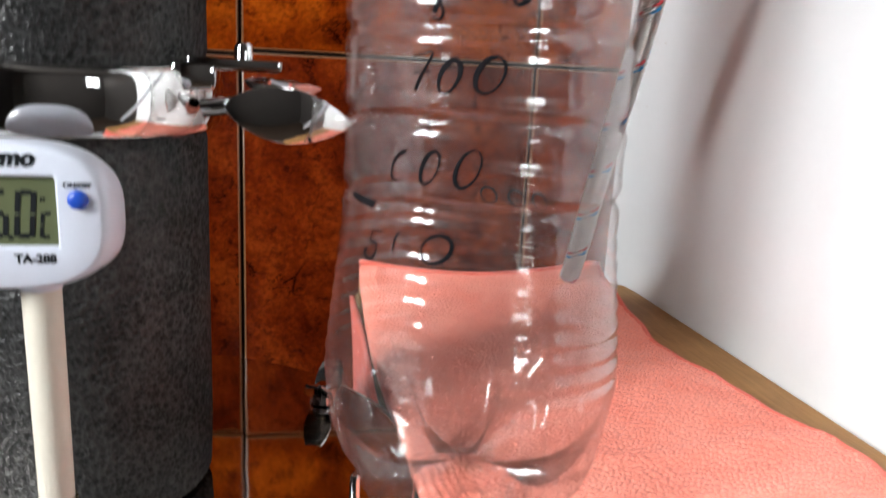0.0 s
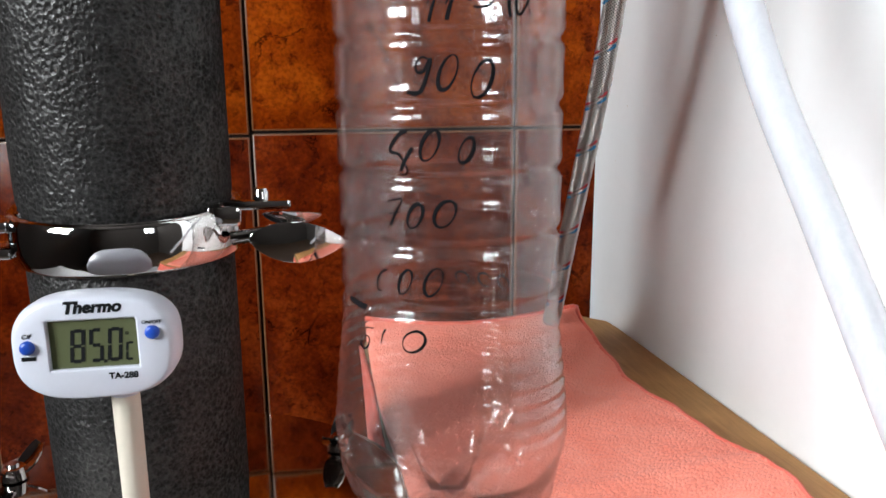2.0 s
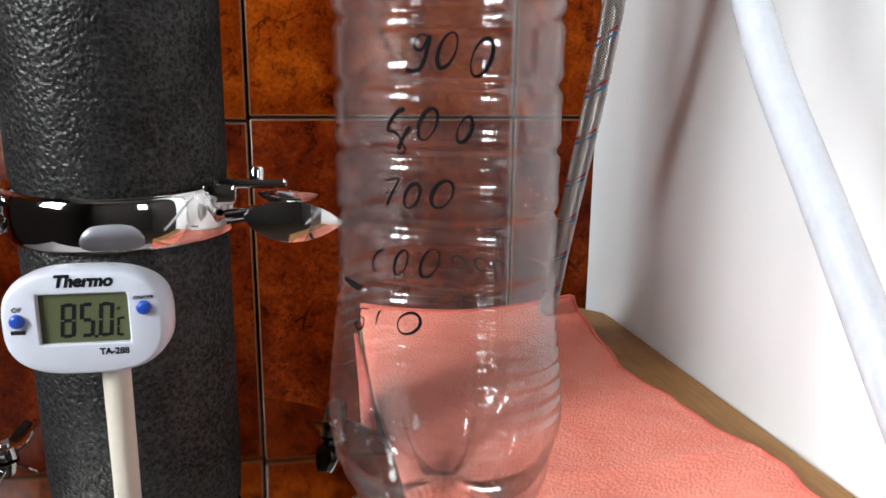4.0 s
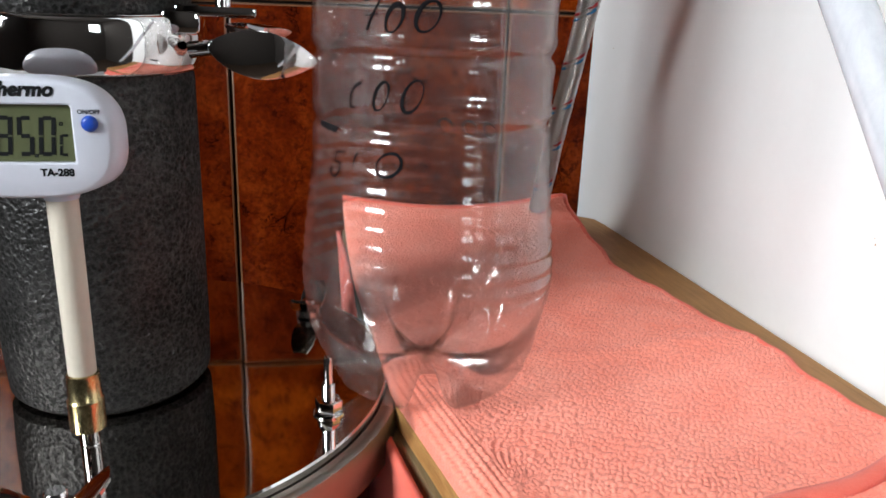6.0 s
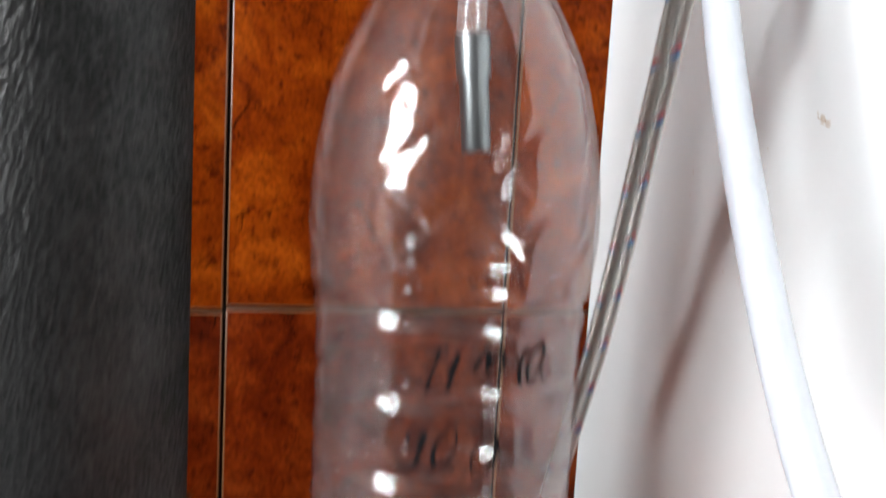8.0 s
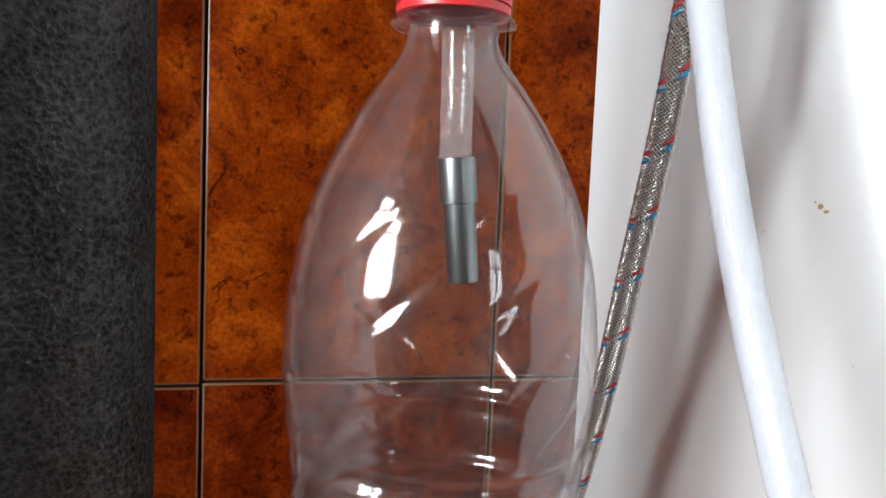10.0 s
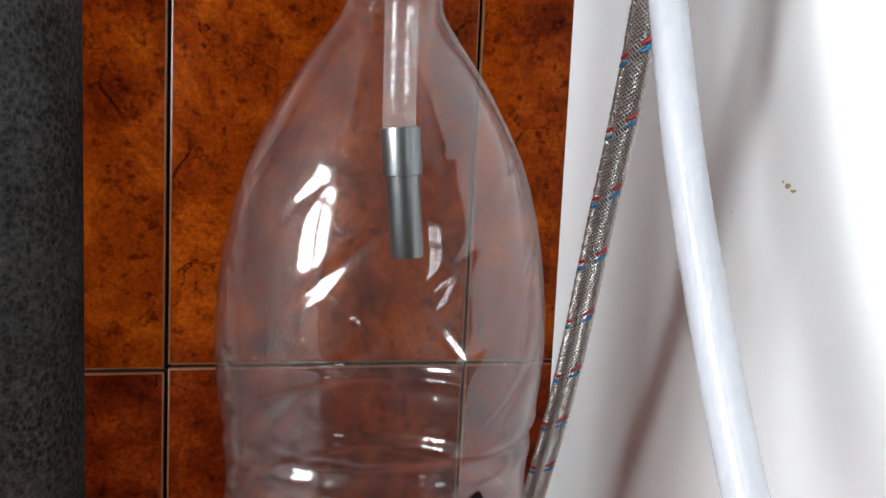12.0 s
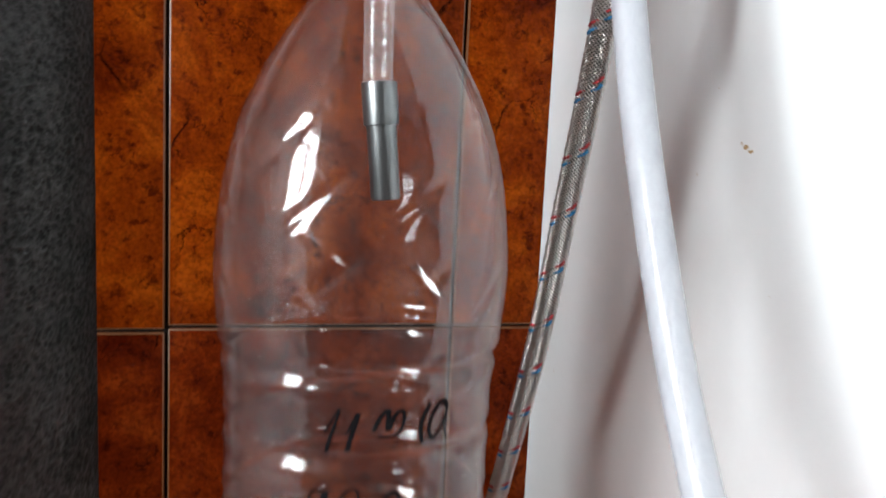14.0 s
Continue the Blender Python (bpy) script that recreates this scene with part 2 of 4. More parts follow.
def lathe(profile, n=64, shape=None, closed=False):
    """Turns a profile of (radius, z) round z. shape(angle, r, z) may move each point."""
    bm = bmesh.new()
    rings = []
    for r, z in profile:
        if r < 1e-6:
            rings.append([bm.verts.new((0, 0, z))])
            continue
        ring = []
        for k in range(n):
            a = 2 * math.pi * k / n
            rr, zz = shape(a, r, z) if shape else (r, z)
            ring.append(bm.verts.new((rr * math.cos(a), rr * math.sin(a), zz)))
        rings.append(ring)
    pairs = list(zip(rings, rings[1:])) + ([(rings[-1], rings[0])] if closed else [])
    for lo, hi in pairs:
        for k in range(n):
            j = (k + 1) % n
            if len(lo) == 1:
                bm.faces.new((lo[0], hi[j], hi[k]))
            elif len(hi) == 1:
                bm.faces.new((lo[k], lo[j], hi[0]))
            else:
                bm.faces.new((lo[k], lo[j], hi[j], hi[k]))
    return bm


def sweep(points, radius, n=16, ends=True):
    """A round tube along points; radius a number or one for each point."""
    bm = bmesh.new()
    pts = [Vector(p) for p in points]
    side = None
    rings = []
    for i, p in enumerate(pts):
        d = (pts[min(i + 1, len(pts) - 1)] - pts[max(i - 1, 0)]).normalized()
        side = (side - side.dot(d) * d).normalized() if side else d.orthogonal().normalized()
        up = d.cross(side)
        r = radius[i] if isinstance(radius, (list, tuple)) else radius
        rings.append([bm.verts.new(p + r * (math.cos(2 * math.pi * k / n) * side + math.sin(2 * math.pi * k / n) * up)) for k in range(n)])
    for lo, hi in zip(rings, rings[1:]):
        for k in range(n):
            bm.faces.new((lo[k], lo[(k + 1) % n], hi[(k + 1) % n], hi[k]))
    if ends:
        bm.faces.new(rings[0][::-1])
        bm.faces.new(rings[-1])
    return bm


def glide(points, steps=12):
    """A smooth line through points."""
    pts = [Vector(p) for p in points]
    pts = [2 * pts[0] - pts[1]] + pts + [2 * pts[-1] - pts[-2]]
    out = []
    for a, b, c, d in zip(pts, pts[1:], pts[2:], pts[3:]):
        for k in range(steps):
            t = k / steps
            out.append(0.5 * (2 * b + (c - a) * t + (2 * a - 5 * b + 4 * c - d) * t * t + (3 * b - a - 3 * c + d) * t ** 3))
    return out + [pts[-2]]


# ---- the room ----
WALL_Y, JOINT_X, JOINT_Z, TILE_W, TILE_H = 0.3189, -0.0922, 0.1389, 0.2022, 0.3022
PANEL_X, LID, COLUMN = 0.1760, Vector((-0.1145, 0.0320, 0.0)), Vector((-0.1140, 0.0275, 0.0))
TOP_Z, SLOPE = -0.0030, 0.020


def board_z(y):
    return TOP_Z - SLOPE * y


def structure(name, bm, mat, label, category):
    return tagged(part(name, bm, mat), label, category, kind="structure")


wall_north = structure("wall_north", box(-1.20, 1.55, WALL_Y + 0.0035, WALL_Y + 0.12, -0.9, 1.7), M_GROUT,
                       "wall of brown glazed ceramic tiles with dark joints", "wall")
structure("floor", box(-1.32, 1.67, -2.42, WALL_Y + 0.12, -1.0, -0.9), M_FLOOR, "plain floor of the kitchen", "floor")
structure("ceiling", box(-1.32, 1.67, -2.42, WALL_Y + 0.12, 1.7, 1.8), M_WALL, "plain painted ceiling of the room", "ceiling")
structure("wall_east", box(1.55, 1.67, -2.42, WALL_Y + 0.12, -0.9, 1.7), M_WALL, "plain painted wall of the room", "wall")


def pierced(along, a0, a1, at0, at1, hole):
    """A wall with one opening; along 'x' or 'y', hole (a, a, z, z)."""
    out = bmesh.new()
    h0, h1, z0, z1 = hole
    for p0, p1, q0, q1 in ((a0, h0, -0.9, 1.7), (h1, a1, -0.9, 1.7), (h0, h1, -0.9, z0), (h0, h1, z1, 1.7)):
        b = box(p0, p1, at0, at1, q0, q1) if along == "x" else box(at0, at1, p0, p1, q0, q1)
        me = bpy.data.meshes.new("piece")
        b.to_mesh(me)
        b.free()
        out.from_mesh(me)
        bpy.data.meshes.remove(me)
    return out


LEFT_HOLE, BACK_HOLE = (-1.10, -0.44, 0.36, 1.22), (0.90, 1.42, 0.42, 1.22)
structure("wall_west", pierced("y", -2.30, WALL_Y + 0.12, -1.32, -1.20, LEFT_HOLE), M_WALL, "plain painted wall with a window opening", "wall")
structure("wall_south", pierced("x", -1.32, 1.55, -2.42, -2.30, BACK_HOLE), M_WALL, "plain painted wall with a window opening", "wall")


def window(name, along, at, hole):
    h0, h1, z0, z1 = hole
    mid, cross = (h0 + h1) / 2, z0 + (z1 - z0) * 0.68
    top = tagged(empty(name), "white painted window frame with a cross bar", "window", kind="structure")

    def bar(nm, p0, p1, q0, q1, mat=None, thick=0.03):
        args = (p0, p1, at - thick, at + thick) if along == "x" else (at - thick, at + thick, p0, p1)
        return part(nm, box(*args, q0, q1, 0.0 if mat else 0.006), mat or M_WHITE, top)

    for p0, p1, q0, q1 in ((h0, h0 + 0.04, z0, z1), (h1 - 0.04, h1, z0, z1), (h0 + 0.04, h1 - 0.04, z0, z0 + 0.04), (h0 + 0.04, h1 - 0.04, z1 - 0.04, z1),
                           (mid - 0.022, mid + 0.022, z0 + 0.04, z1 - 0.04), (h0 + 0.04, mid - 0.022, cross - 0.02, cross + 0.02), (mid + 0.022, h1 - 0.04, cross - 0.02, cross + 0.02)):
        bar("window_frame", p0, p1, q0, q1)


window("window_1", "y", -1.25, LEFT_HOLE)
window("window_2", "x", -2.36, BACK_HOLE)

# the worktop and the low cabinet that carry everything
tagged(part("worktop", box(-0.9, 0.19, -0.42, WALL_Y - 0.004, -0.36, -0.32, 0.003), M_WORKTOP), "plain grey worktop under the steel boiler", "worktop", kind="structure")
tagged(part("base_cabinet", box(-0.88, 0.185, -0.40, WALL_Y - 0.01, -0.9, -0.36), M_WHITE), "plain white base cabinet below the worktop", "cabinet", kind="structure")

# ---- white side panel ----
panel = tagged(empty("side_panel", pose(PANEL_X, 0, -0.32)), "white laminate side panel with brown specks, upright", "panel")
part("board", box(0, 0.018, -0.17, WALL_Y - 0.0025, 0, 1.3, 0.0012, 1), M_WHITE, panel)


def blot(r, seed, wide=1.0):
    rnd = random.Random(seed)
    bm = bmesh.new()
    n = 11
    rim = [r * rnd.uniform(0.45, 1.2) for _ in range(n)]
    lo = [bm.verts.new((0.0003, rim[k] * wide * math.cos(k * math.tau / n), rim[k] * math.sin(k * math.tau / n))) for k in range(n)]
    hi = [bm.verts.new((-0.0001, 0.7 * v.co.y, 0.7 * v.co.z)) for v in lo]
    for k in range(n):
        bm.faces.new((lo[k], lo[(k + 1) % n], hi[(k + 1) % n], hi[k]))
    bm.faces.new(hi)
    return bm


for k, (y, z, r, w) in enumerate(((0.0754, 0.2748, 0.0019, 1.2), (0.0788, 0.2764, 0.0011, 0.7), (0.0720, 0.2728, 0.0013, 1.6), (0.112, 0.2618, 0.0009, 0.4), (0.180, 0.2500, 0.0008, 0.4),
                                  (0.181, 0.237, 0.0005, 0.5), (0.14, 0.198, 0.0006, 0.5), (0.257, 0.157, 0.0006, 0.6), (0.274, 0.116, 0.0006, 0.6), (0.035, 0.118, 0.0006, 0.8), (0.036, 0.121, 0.0005, 0.8),
                                  (-0.002, 0.0545, 0.0007, 0.8), (-0.001, 0.057, 0.0004, 0.6), (0.10, 0.302, 0.0004, 0.6), (0.05, 0.213, 0.0004, 0.5))):
    part("speck", blot(r, k, w), M_SPECK, panel, "small brown dried splash").location = (0, y, z + 0.32)

# ---- stacked boards, cloth and towel ----
def splay(y):
    """The boards' open edge turns away from the boiler toward the front."""
    return 0.18 * max(0.0, 0.005 - y)


def slab(x0, x1, y0, y1, thick, drop, seed):
    """A sawn board that follows the slope, with slightly uneven edges and a rounded far corner."""
    rnd = random.Random(seed)
    bm = bmesh.new()
    n = 26
    rows = []
    for k in range(n + 1):
        y = y0 + (y1 - y0) * k / n
        z = board_z(y) - drop
        wob = rnd.uniform(-0.0003, 0.0003)
        s = (y1 - y) / 0.03
        xr = x1 - (0.016 * (1 - math.sqrt(max(0, 1 - (1 - s) ** 2))) if s < 1 else 0)
        xl = x0 + wob + splay(y)
        e = 0.0012
        rows.append([bm.verts.new(p) for p in ((xl, y, z - thick + e), (xl, y, z - e), (xl + e, y, z), (xr - e, y, z), (xr, y, z - e), (xr, y, z - thick), (xl + e, y, z - thick))])
    for a, b in zip(rows, rows[1:]):
        for k in range(7):
            bm.faces.new((a[k], a[(k + 1) % 7], b[(k + 1) % 7], b[k]))
    bm.faces.new(rows[0])
    bm.faces.new(rows[-1][::-1])
    return bm


tagged(part("wooden_board", slab(-0.0125, PANEL_X - 0.0008, -0.16, 0.288, 0.0085, 0.0, 1), M_WOOD, smooth=40), "worn brown wooden board under the coral towel", "board", "stacked boards")
tagged(part("wooden_board", slab(-0.0150, PANEL_X - 0.0015, -0.16, 0.285, 0.0095, 0.0088, 2), M_WOOD_OLD, smooth=40), "greyed wooden board under another board", "board", "stacked boards")
tagged(part("low_cupboard", box(0.024, PANEL_X - 0.004, -0.15, 0.28, -0.32, -0.0285, 0.002), M_WHITE), "plain white cupboard carrying the wooden boards", "cupboard")


def towel_sides(y):
    left = np.interp(y, [-0.12, -0.063, 0.005, 0.10, 0.205], [0.012, 0.0005, -0.0125, -0.016, -0.019])
    right = np.interp(y, [-0.12, -0.058, -0.040, -0.015, 0.010, 0.029, 0.082, 0.126, 0.170, 0.205], [0.156, 0.1500, 0.1465, 0.1470, 0.1490, 0.1440, 0.1370, 0.1310, 0.1270, 0.1235])
    return left, right


def towel_height(x, y):
    rise = np.clip((y - 0.125) / 0.08, 0, 1)
    z = TOP_Z - SLOPE * y + 0.0082 + 0.0250 * rise ** 2 * (1 - 0.30 * np.sin(np.pi * np.clip((x + 0.02) / 0.14, 0, 1)))
    crease = y - (0.014 + 0.09 * (x - 0.05))
    z = z + 0.0016 * np.exp(-(crease / 0.006) ** 2) + 0.0012 * np.sin(x * 60 + y * 25) * np.clip(x * 12, 0, 1) * (1 - rise)
    return z


def towel_mesh():
    nx, ny = 330, 640
    yy = np.linspace(-0.115, 0.205, ny)[:, None] * np.ones((1, nx))
    s = np.linspace(0, 1, nx)[None, :] * np.ones((ny, 1))
    left, right = towel_sides(yy)
    wave = 0.0012 * np.sin(yy * 90) + 0.0008 * np.sin(yy * 210 + 1)
    right = right + wave
    xx = left + (right - left) * s
    z = towel_height(xx, yy)
    # terry loops: short leaning ribs, straight cords along the near-left border
    warp = 0.9 * np.sin(xx * 130 + 2 * np.sin(yy * 70)) + 0.8 * np.sin(yy * 160 + 1.5 * np.sin(xx * 95)) + 0.4 * np.sin(xx * 410 + yy * 370)
    d = xx - left
    border = np.clip((0.020 - d) / 0.008, 0, 1) * np.clip((0.035 - yy) / 0.02, 0, 1)
    u = (xx * 0.80 - yy * 0.6) / 0.0018 + 0.7 * warp + 0.35 * np.sin(xx * 900 + 3 * np.sin(yy * 500)) * np.sin(yy * 760 + 2 * np.sin(xx * 610)) * (1 - border)
    u = u * (1 - border) + d / 0.0024 * border
    row = np.floor(u)
    v = (yy * 0.80 + xx * 0.6) / 0.0032 + 0.5 * warp
    v = v * (1 - border) + yy / 0.0026 * border + (np.sin(row * 127.1) * 43758.5) % 1.0
    cell = (np.sin(row * 12.99 + np.floor(v) * 78.2) * 43758.5) % 1.0
    loops = np.abs(np.sin(np.pi * u)) ** 0.6 * (0.25 + 0.75 * np.abs(np.sin(np.pi * v)) ** 0.6) * (0.6 + 0.4 * cell)
    rnd = np.random.RandomState(3).rand(ny, nx)
    z = z - 0.0062 * (1 - np.sqrt(np.clip(1 - (1 - np.clip(d / 0.010, 0, 1)) ** 2, 0, 1)))
    z = z + (0.0012 + 0.0005 * border) * loops * (0.85 + 0.3 * rnd) * np.clip(d / 0.0008, 0, 1)
    xx = xx - 0.0014 * loops * np.clip(1 - d / 0.010, 0, 1) * np.clip(d / 0.0008, 0, 1)
    top = np.stack([xx, yy, z], -1).reshape(-1, 3)
    n = ny * nx
    idx = np.arange(n).reshape(ny, nx)
    faces = np.stack([idx[:-1, :-1], idx[:-1, 1:], idx[1:, 1:], idx[1:, :-1]], -1).reshape(-1, 4).tolist()
    rim = np.concatenate([idx[0, :], idx[1:, -1], idx[-1, -2::-1], idx[-2:0:-1, 0]])
    low = top[rim].copy()
    low[:, 2] = np.maximum(np.minimum(towel_height(low[:, 0], low[:, 1]) - 0.0080, top[rim][:, 2] - 0.0012), TOP_Z - SLOPE * low[:, 1] + 0.0002)
    m = len(rim)
    faces += [(int(rim[(k + 1) % m]), int(rim[k]), n + k, n + (k + 1) % m) for k in range(m)]
    me = bpy.data.meshes.new("cloth")
    me.from_pydata(np.concatenate([top, low]).tolist(), [], faces)
    me.materials.append(M_TOWEL)
    me.shade_smooth()
    return me


towel = tagged(empty("towel", pose(0.07, 0, TOP_Z)), "coral microfibre towel with looped pile spread on a board", "towel")
cloth = new("cloth", towel_mesh())
cloth.parent, cloth.location = towel, (-0.07, 0, -TOP_Z)


def hem_line(side):
    out = []
    for k in range(60):
        y = -0.115 + 0.32 * k / 59
        l, r = towel_sides(y)
        x = float(l) if side < 0 else float(r) + 0.0012 * math.sin(y * 90) + 0.0008 * math.sin(y * 210 + 1)
        out.append((x - 0.07, y, float(towel_height(x, y)) - TOP_Z - 0.0004))
    return out


part("hem", sweep(hem_line(1), 0.0017, 8), M_HEM, towel, "stitched darker hem", smooth=180)
fold = []
for k in range(40):
    x = 0.0250 + 0.1260 * k / 39
    y = -0.0690 - 0.34 * (0.151 - x) + 0.0012 * math.sin(x * 95)
    fold.append((x - 0.07, y, float(towel_height(x, y)) - TOP_Z + 0.0012))
part("hem", sweep(fold, 0.0030, 10), M_HEM, towel, "thick rolled front hem", smooth=180)
back = []
for k in range(30):
    x = -0.019 + 0.141 * k / 29
    back.append((x - 0.07, 0.205, float(towel_height(x, 0.205)) - TOP_Z - 0.0003))
part("hem", sweep(back, 0.0017, 8), M_HEM, towel, "stitched darker hem", smooth=180)

# folded cloth hanging below the boards
def hanging():
    bm = bmesh.new()
    ny, nz = 60, 26
    grid = []
    for side in (0, 1):
        rows = []
        for j in range(nz):
            row = []
            for i in range(ny):
                y = -0.15 + 0.40 * i / (ny - 1)
                z = board_z(y) - 0.0070 + 0.0066 * min(1.0, max(0.0, (y - 0.01) / 0.03)) - 0.11 * j / (nz - 1)
                x = -0.0205 + splay(y) + 0.0008 * math.sin(y * 40 + 1) + 0.0022 * math.sin(j * 0.3) * math.sin(y * 26) + 0.0030 * side + 0.008 * (j / nz)
                row.append(bm.verts.new((x, y, z)))
            rows.append(row)
        grid.append(rows)
        for a, b in zip(rows, rows[1:]):
            for i in range(ny - 1):
                bm.faces.new((a[i], a[i + 1], b[i + 1], b[i]))
    for i in range(ny - 1):
        bm.faces.new((grid[0][0][i], grid[1][0][i], grid[1][0][i + 1], grid[0][0][i + 1]))
    return bm


tagged(part("cleaning_cloth", hanging(), M_HEM, smooth=180), "coral cloth hanging below the edge of the boards", "cloth")

# ---- boiler with polished lid ----
boiler = tagged(empty("boiler", pose(LID.x, LID.y, -0.32)), "polished stainless steel boiler with a flat mirror lid", "boiler")
UP = 0.32
part("vessel", lathe([(0, 0), (0.092, 0), (0.096, 0.004), (0.097, 0.012), (0.097, UP - 0.034), (0.0985, UP - 0.026), (0.1025, UP - 0.0165), (0.1025, UP - 0.0155), (0.0, UP - 0.0155)], 128), M_STEEL, boiler, smooth=35)
part("lid", lathe([(0, UP - 0.015), (0.1028, UP - 0.015), (0.1032, UP - 0.0007), (0.1027, UP), (0.0, UP)], 128), M_LID, boiler, "mirror-polished flat lid", smooth=35)
part("clamp_ring", lathe([(0.1036, UP - 0.0188), (0.1085, UP - 0.0193), (0.1095, UP - 0.0183), (0.1098, UP - 0.0078), (0.1085, UP - 0.0036), (0.1075, UP - 0.0030), (0.1060, UP - 0.0029), (0.1046, UP - 0.0032), (0.1036, UP - 0.0033)], 128, closed=True),
     M_BRUSHED, boiler, "brushed steel clamp ring", smooth=35)


def thread(r, z0, z1, pitch=0.0010, n=16):
    prof = [(0, z0)]
    k = int((z1 - z0) / pitch)
    for i in range(k):
        z = z0 + i * (z1 - z0) / k
        prof += [(r * 0.86, z), (r, z + 0.45 * pitch)]
    return lathe(prof + [(r * 0.86, z1), (0, z1)], n)


def hexnut(r, h):
    bm = bmesh.new()
    bmesh.ops.create_cone(bm, cap_ends=True, segments=6, radius1=r, radius2=r, depth=h)
    bmesh.ops.bevel(bm, geom=bm.edges[:], offset=r * 0.12, segments=2, affect="EDGES", profile=0.5)
    return bm


def cap_bolt(at):
    b = part("bolt", thread(0.0022, UP - 0.018, UP + 0.0225), M_CHROME, boiler, smooth=40)
    b.location = (at.x - LID.x, at.y - LID.y, 0)
    pin = part("pin", lathe([(0, UP + 0.022), (0.0014, UP + 0.022), (0.0014, UP + 0.0305), (0.0011, UP + 0.0315), (0, UP + 0.0315)], 16), M_CHROME, b, smooth=40)
    for z, r, h in ((UP + 0.0150, 0.0045, 0.0046), (UP + 0.0095, 0.0038, 0.0042)):
        n = part("nut", hexnut(r, h), M_CHROME, b, smooth=30)
        n.location = (0, 0, z)
        n.rotation_euler = (0.05, 0.04, 0.3)
    w = part("washer", lathe([(0.0024, UP + 0.0118), (0.0050, UP + 0.0118), (0.0050, UP + 0.0127), (0.0024, UP + 0.0127)], 24, closed=True), M_CHROME, b, smooth=40)
    end = part("bolt_end", thread(0.0018, UP - 0.030, UP - 0.0178), M_CHROME, b, smooth=40)
    end.location = (0.0040, -0.0034, 0)
    return b


cap_bolt(Vector((-0.0365, -0.0320)))


def wing(side, length, width, thick):
    """One bent sheet wing of a wing nut."""
    bm = bmesh.new()
    n, m = 12, 6
    layers = []
    for lay in (-1, 1):
        rows = []
        for i in range(n + 1):
            t = i / n
            w = width * (0.55 + 0.75 * math.sin(math.pi * min(1, 0.25 + 0.62 * t)) * (1 if t < 0.85 else 1 - 2.2 * (t - 0.85)))
            row = []
            for j in range(m + 1):
                s = j / m * 2 - 1
                row.append(bm.verts.new((side * (0.003 + length * t), s * w / 2, 0.003 + 0.85 * length * t ** 1.2 + lay * thick / 2 + 0.0006 * s * s)))
            rows.append(row)
        layers.append(rows)
        for a, b in zip(rows, rows[1:]):
            for j in range(m):
                bm.faces.new((a[j], a[j + 1], b[j + 1], b[j]))
    lo, hi = layers
    edge = [(0, j) for j in range(m)] + [(i, m) for i in range(n)] + [(n, j) for j in range(m, 0, -1)] + [(i, 0) for i in range(n, 0, -1)]
    for (i, j), (k, l) in zip(edge, edge[1:] + edge[:1]):
        bm.faces.new((lo[i][j], lo[k][l], hi[k][l], hi[i][j]))
    return bm


def wing_bolt(x, y, turn, h=0.008):
    b = part("wing_bolt", thread(0.0030, UP - 0.002, UP + h), M_CHROME, boiler, smooth=40)
    b.location, b.rotation_euler = (x - LID.x, y - LID.y, 0), (0, 0, turn)
    hub = part("wing_nut", lathe([(0.0031, UP + 0.0008), (0.0056, UP + 0.0008), (0.0046, UP + 0.0062), (0.0031, UP + 0.0066)], 24, closed=True), M_CHROME, b, smooth=40)
    for side in (-1, 1):
        wg = part("wing", wing(side, 0.0105, 0.0085, 0.0011), M_CHROME, b, "dark mirrored wing", smooth=50)
        wg.location = (0, 0, UP)
    return b


wing_bolt(-0.0415, 0.0790, 1.25)
wing_bolt(-0.1090, -0.0615, 0.25, 0.0105)
wing_bolt(-0.1860, 0.0770, 0.9)

# ---- insulated column ----
column = tagged(empty("insulated_column", pose(COLUMN.x, COLUMN.y, 0.0005, 3.4, 0.5, 0)), "upright column wrapped in dark grey foam insulation", "column")
part("lower_sleeve", lathe([(0.026, 0.0022), (0.0325, 0.0022), (0.0345, 0.0042), (0.0350, 0.02), (0.0350, 0.111), (0.0340, 0.1160), (0.026, 0.1160)], 96, closed=True), M_FOAM, column, smooth=40)
part("upper_sleeve", lathe([(0.026, 0.1312), (0.0345, 0.1312), (0.0354, 0.136), (0.0352, 0.70), (0.026, 0.70)], 96, closed=True), M_FOAM, column, smooth=40)
part("pipe", lathe([(0, 0.0004), (0.0254, 0.0004), (0.0254, 0.72), (0, 0.72)], 48), M_BRUSHED, column, smooth=40)

clamp = tagged(empty("pipe_clamp", pose(COLUMN.x, COLUMN.y, 0.0005, 3.4, 0.5, 0) @ pose(0, 0, 0.1237)), "polished steel pipe clamp closed with a wing nut", "clamp")
# rounded outer face between two flat lips
BAND = [(0.0350, -0.0068), (0.0366, -0.0086), (0.0374, -0.0088)] + [(0.0378 + 0.0019 * math.cos(k * math.pi / 16), 0.0084 * math.sin(k * math.pi / 16)) for k in range(-8, 9)] + [(0.0374, 0.0088), (0.0366, 0.0086), (0.0350, 0.0068)]
part("band", lathe(BAND, 128, closed=True), M_CHROME, clamp, smooth=50)
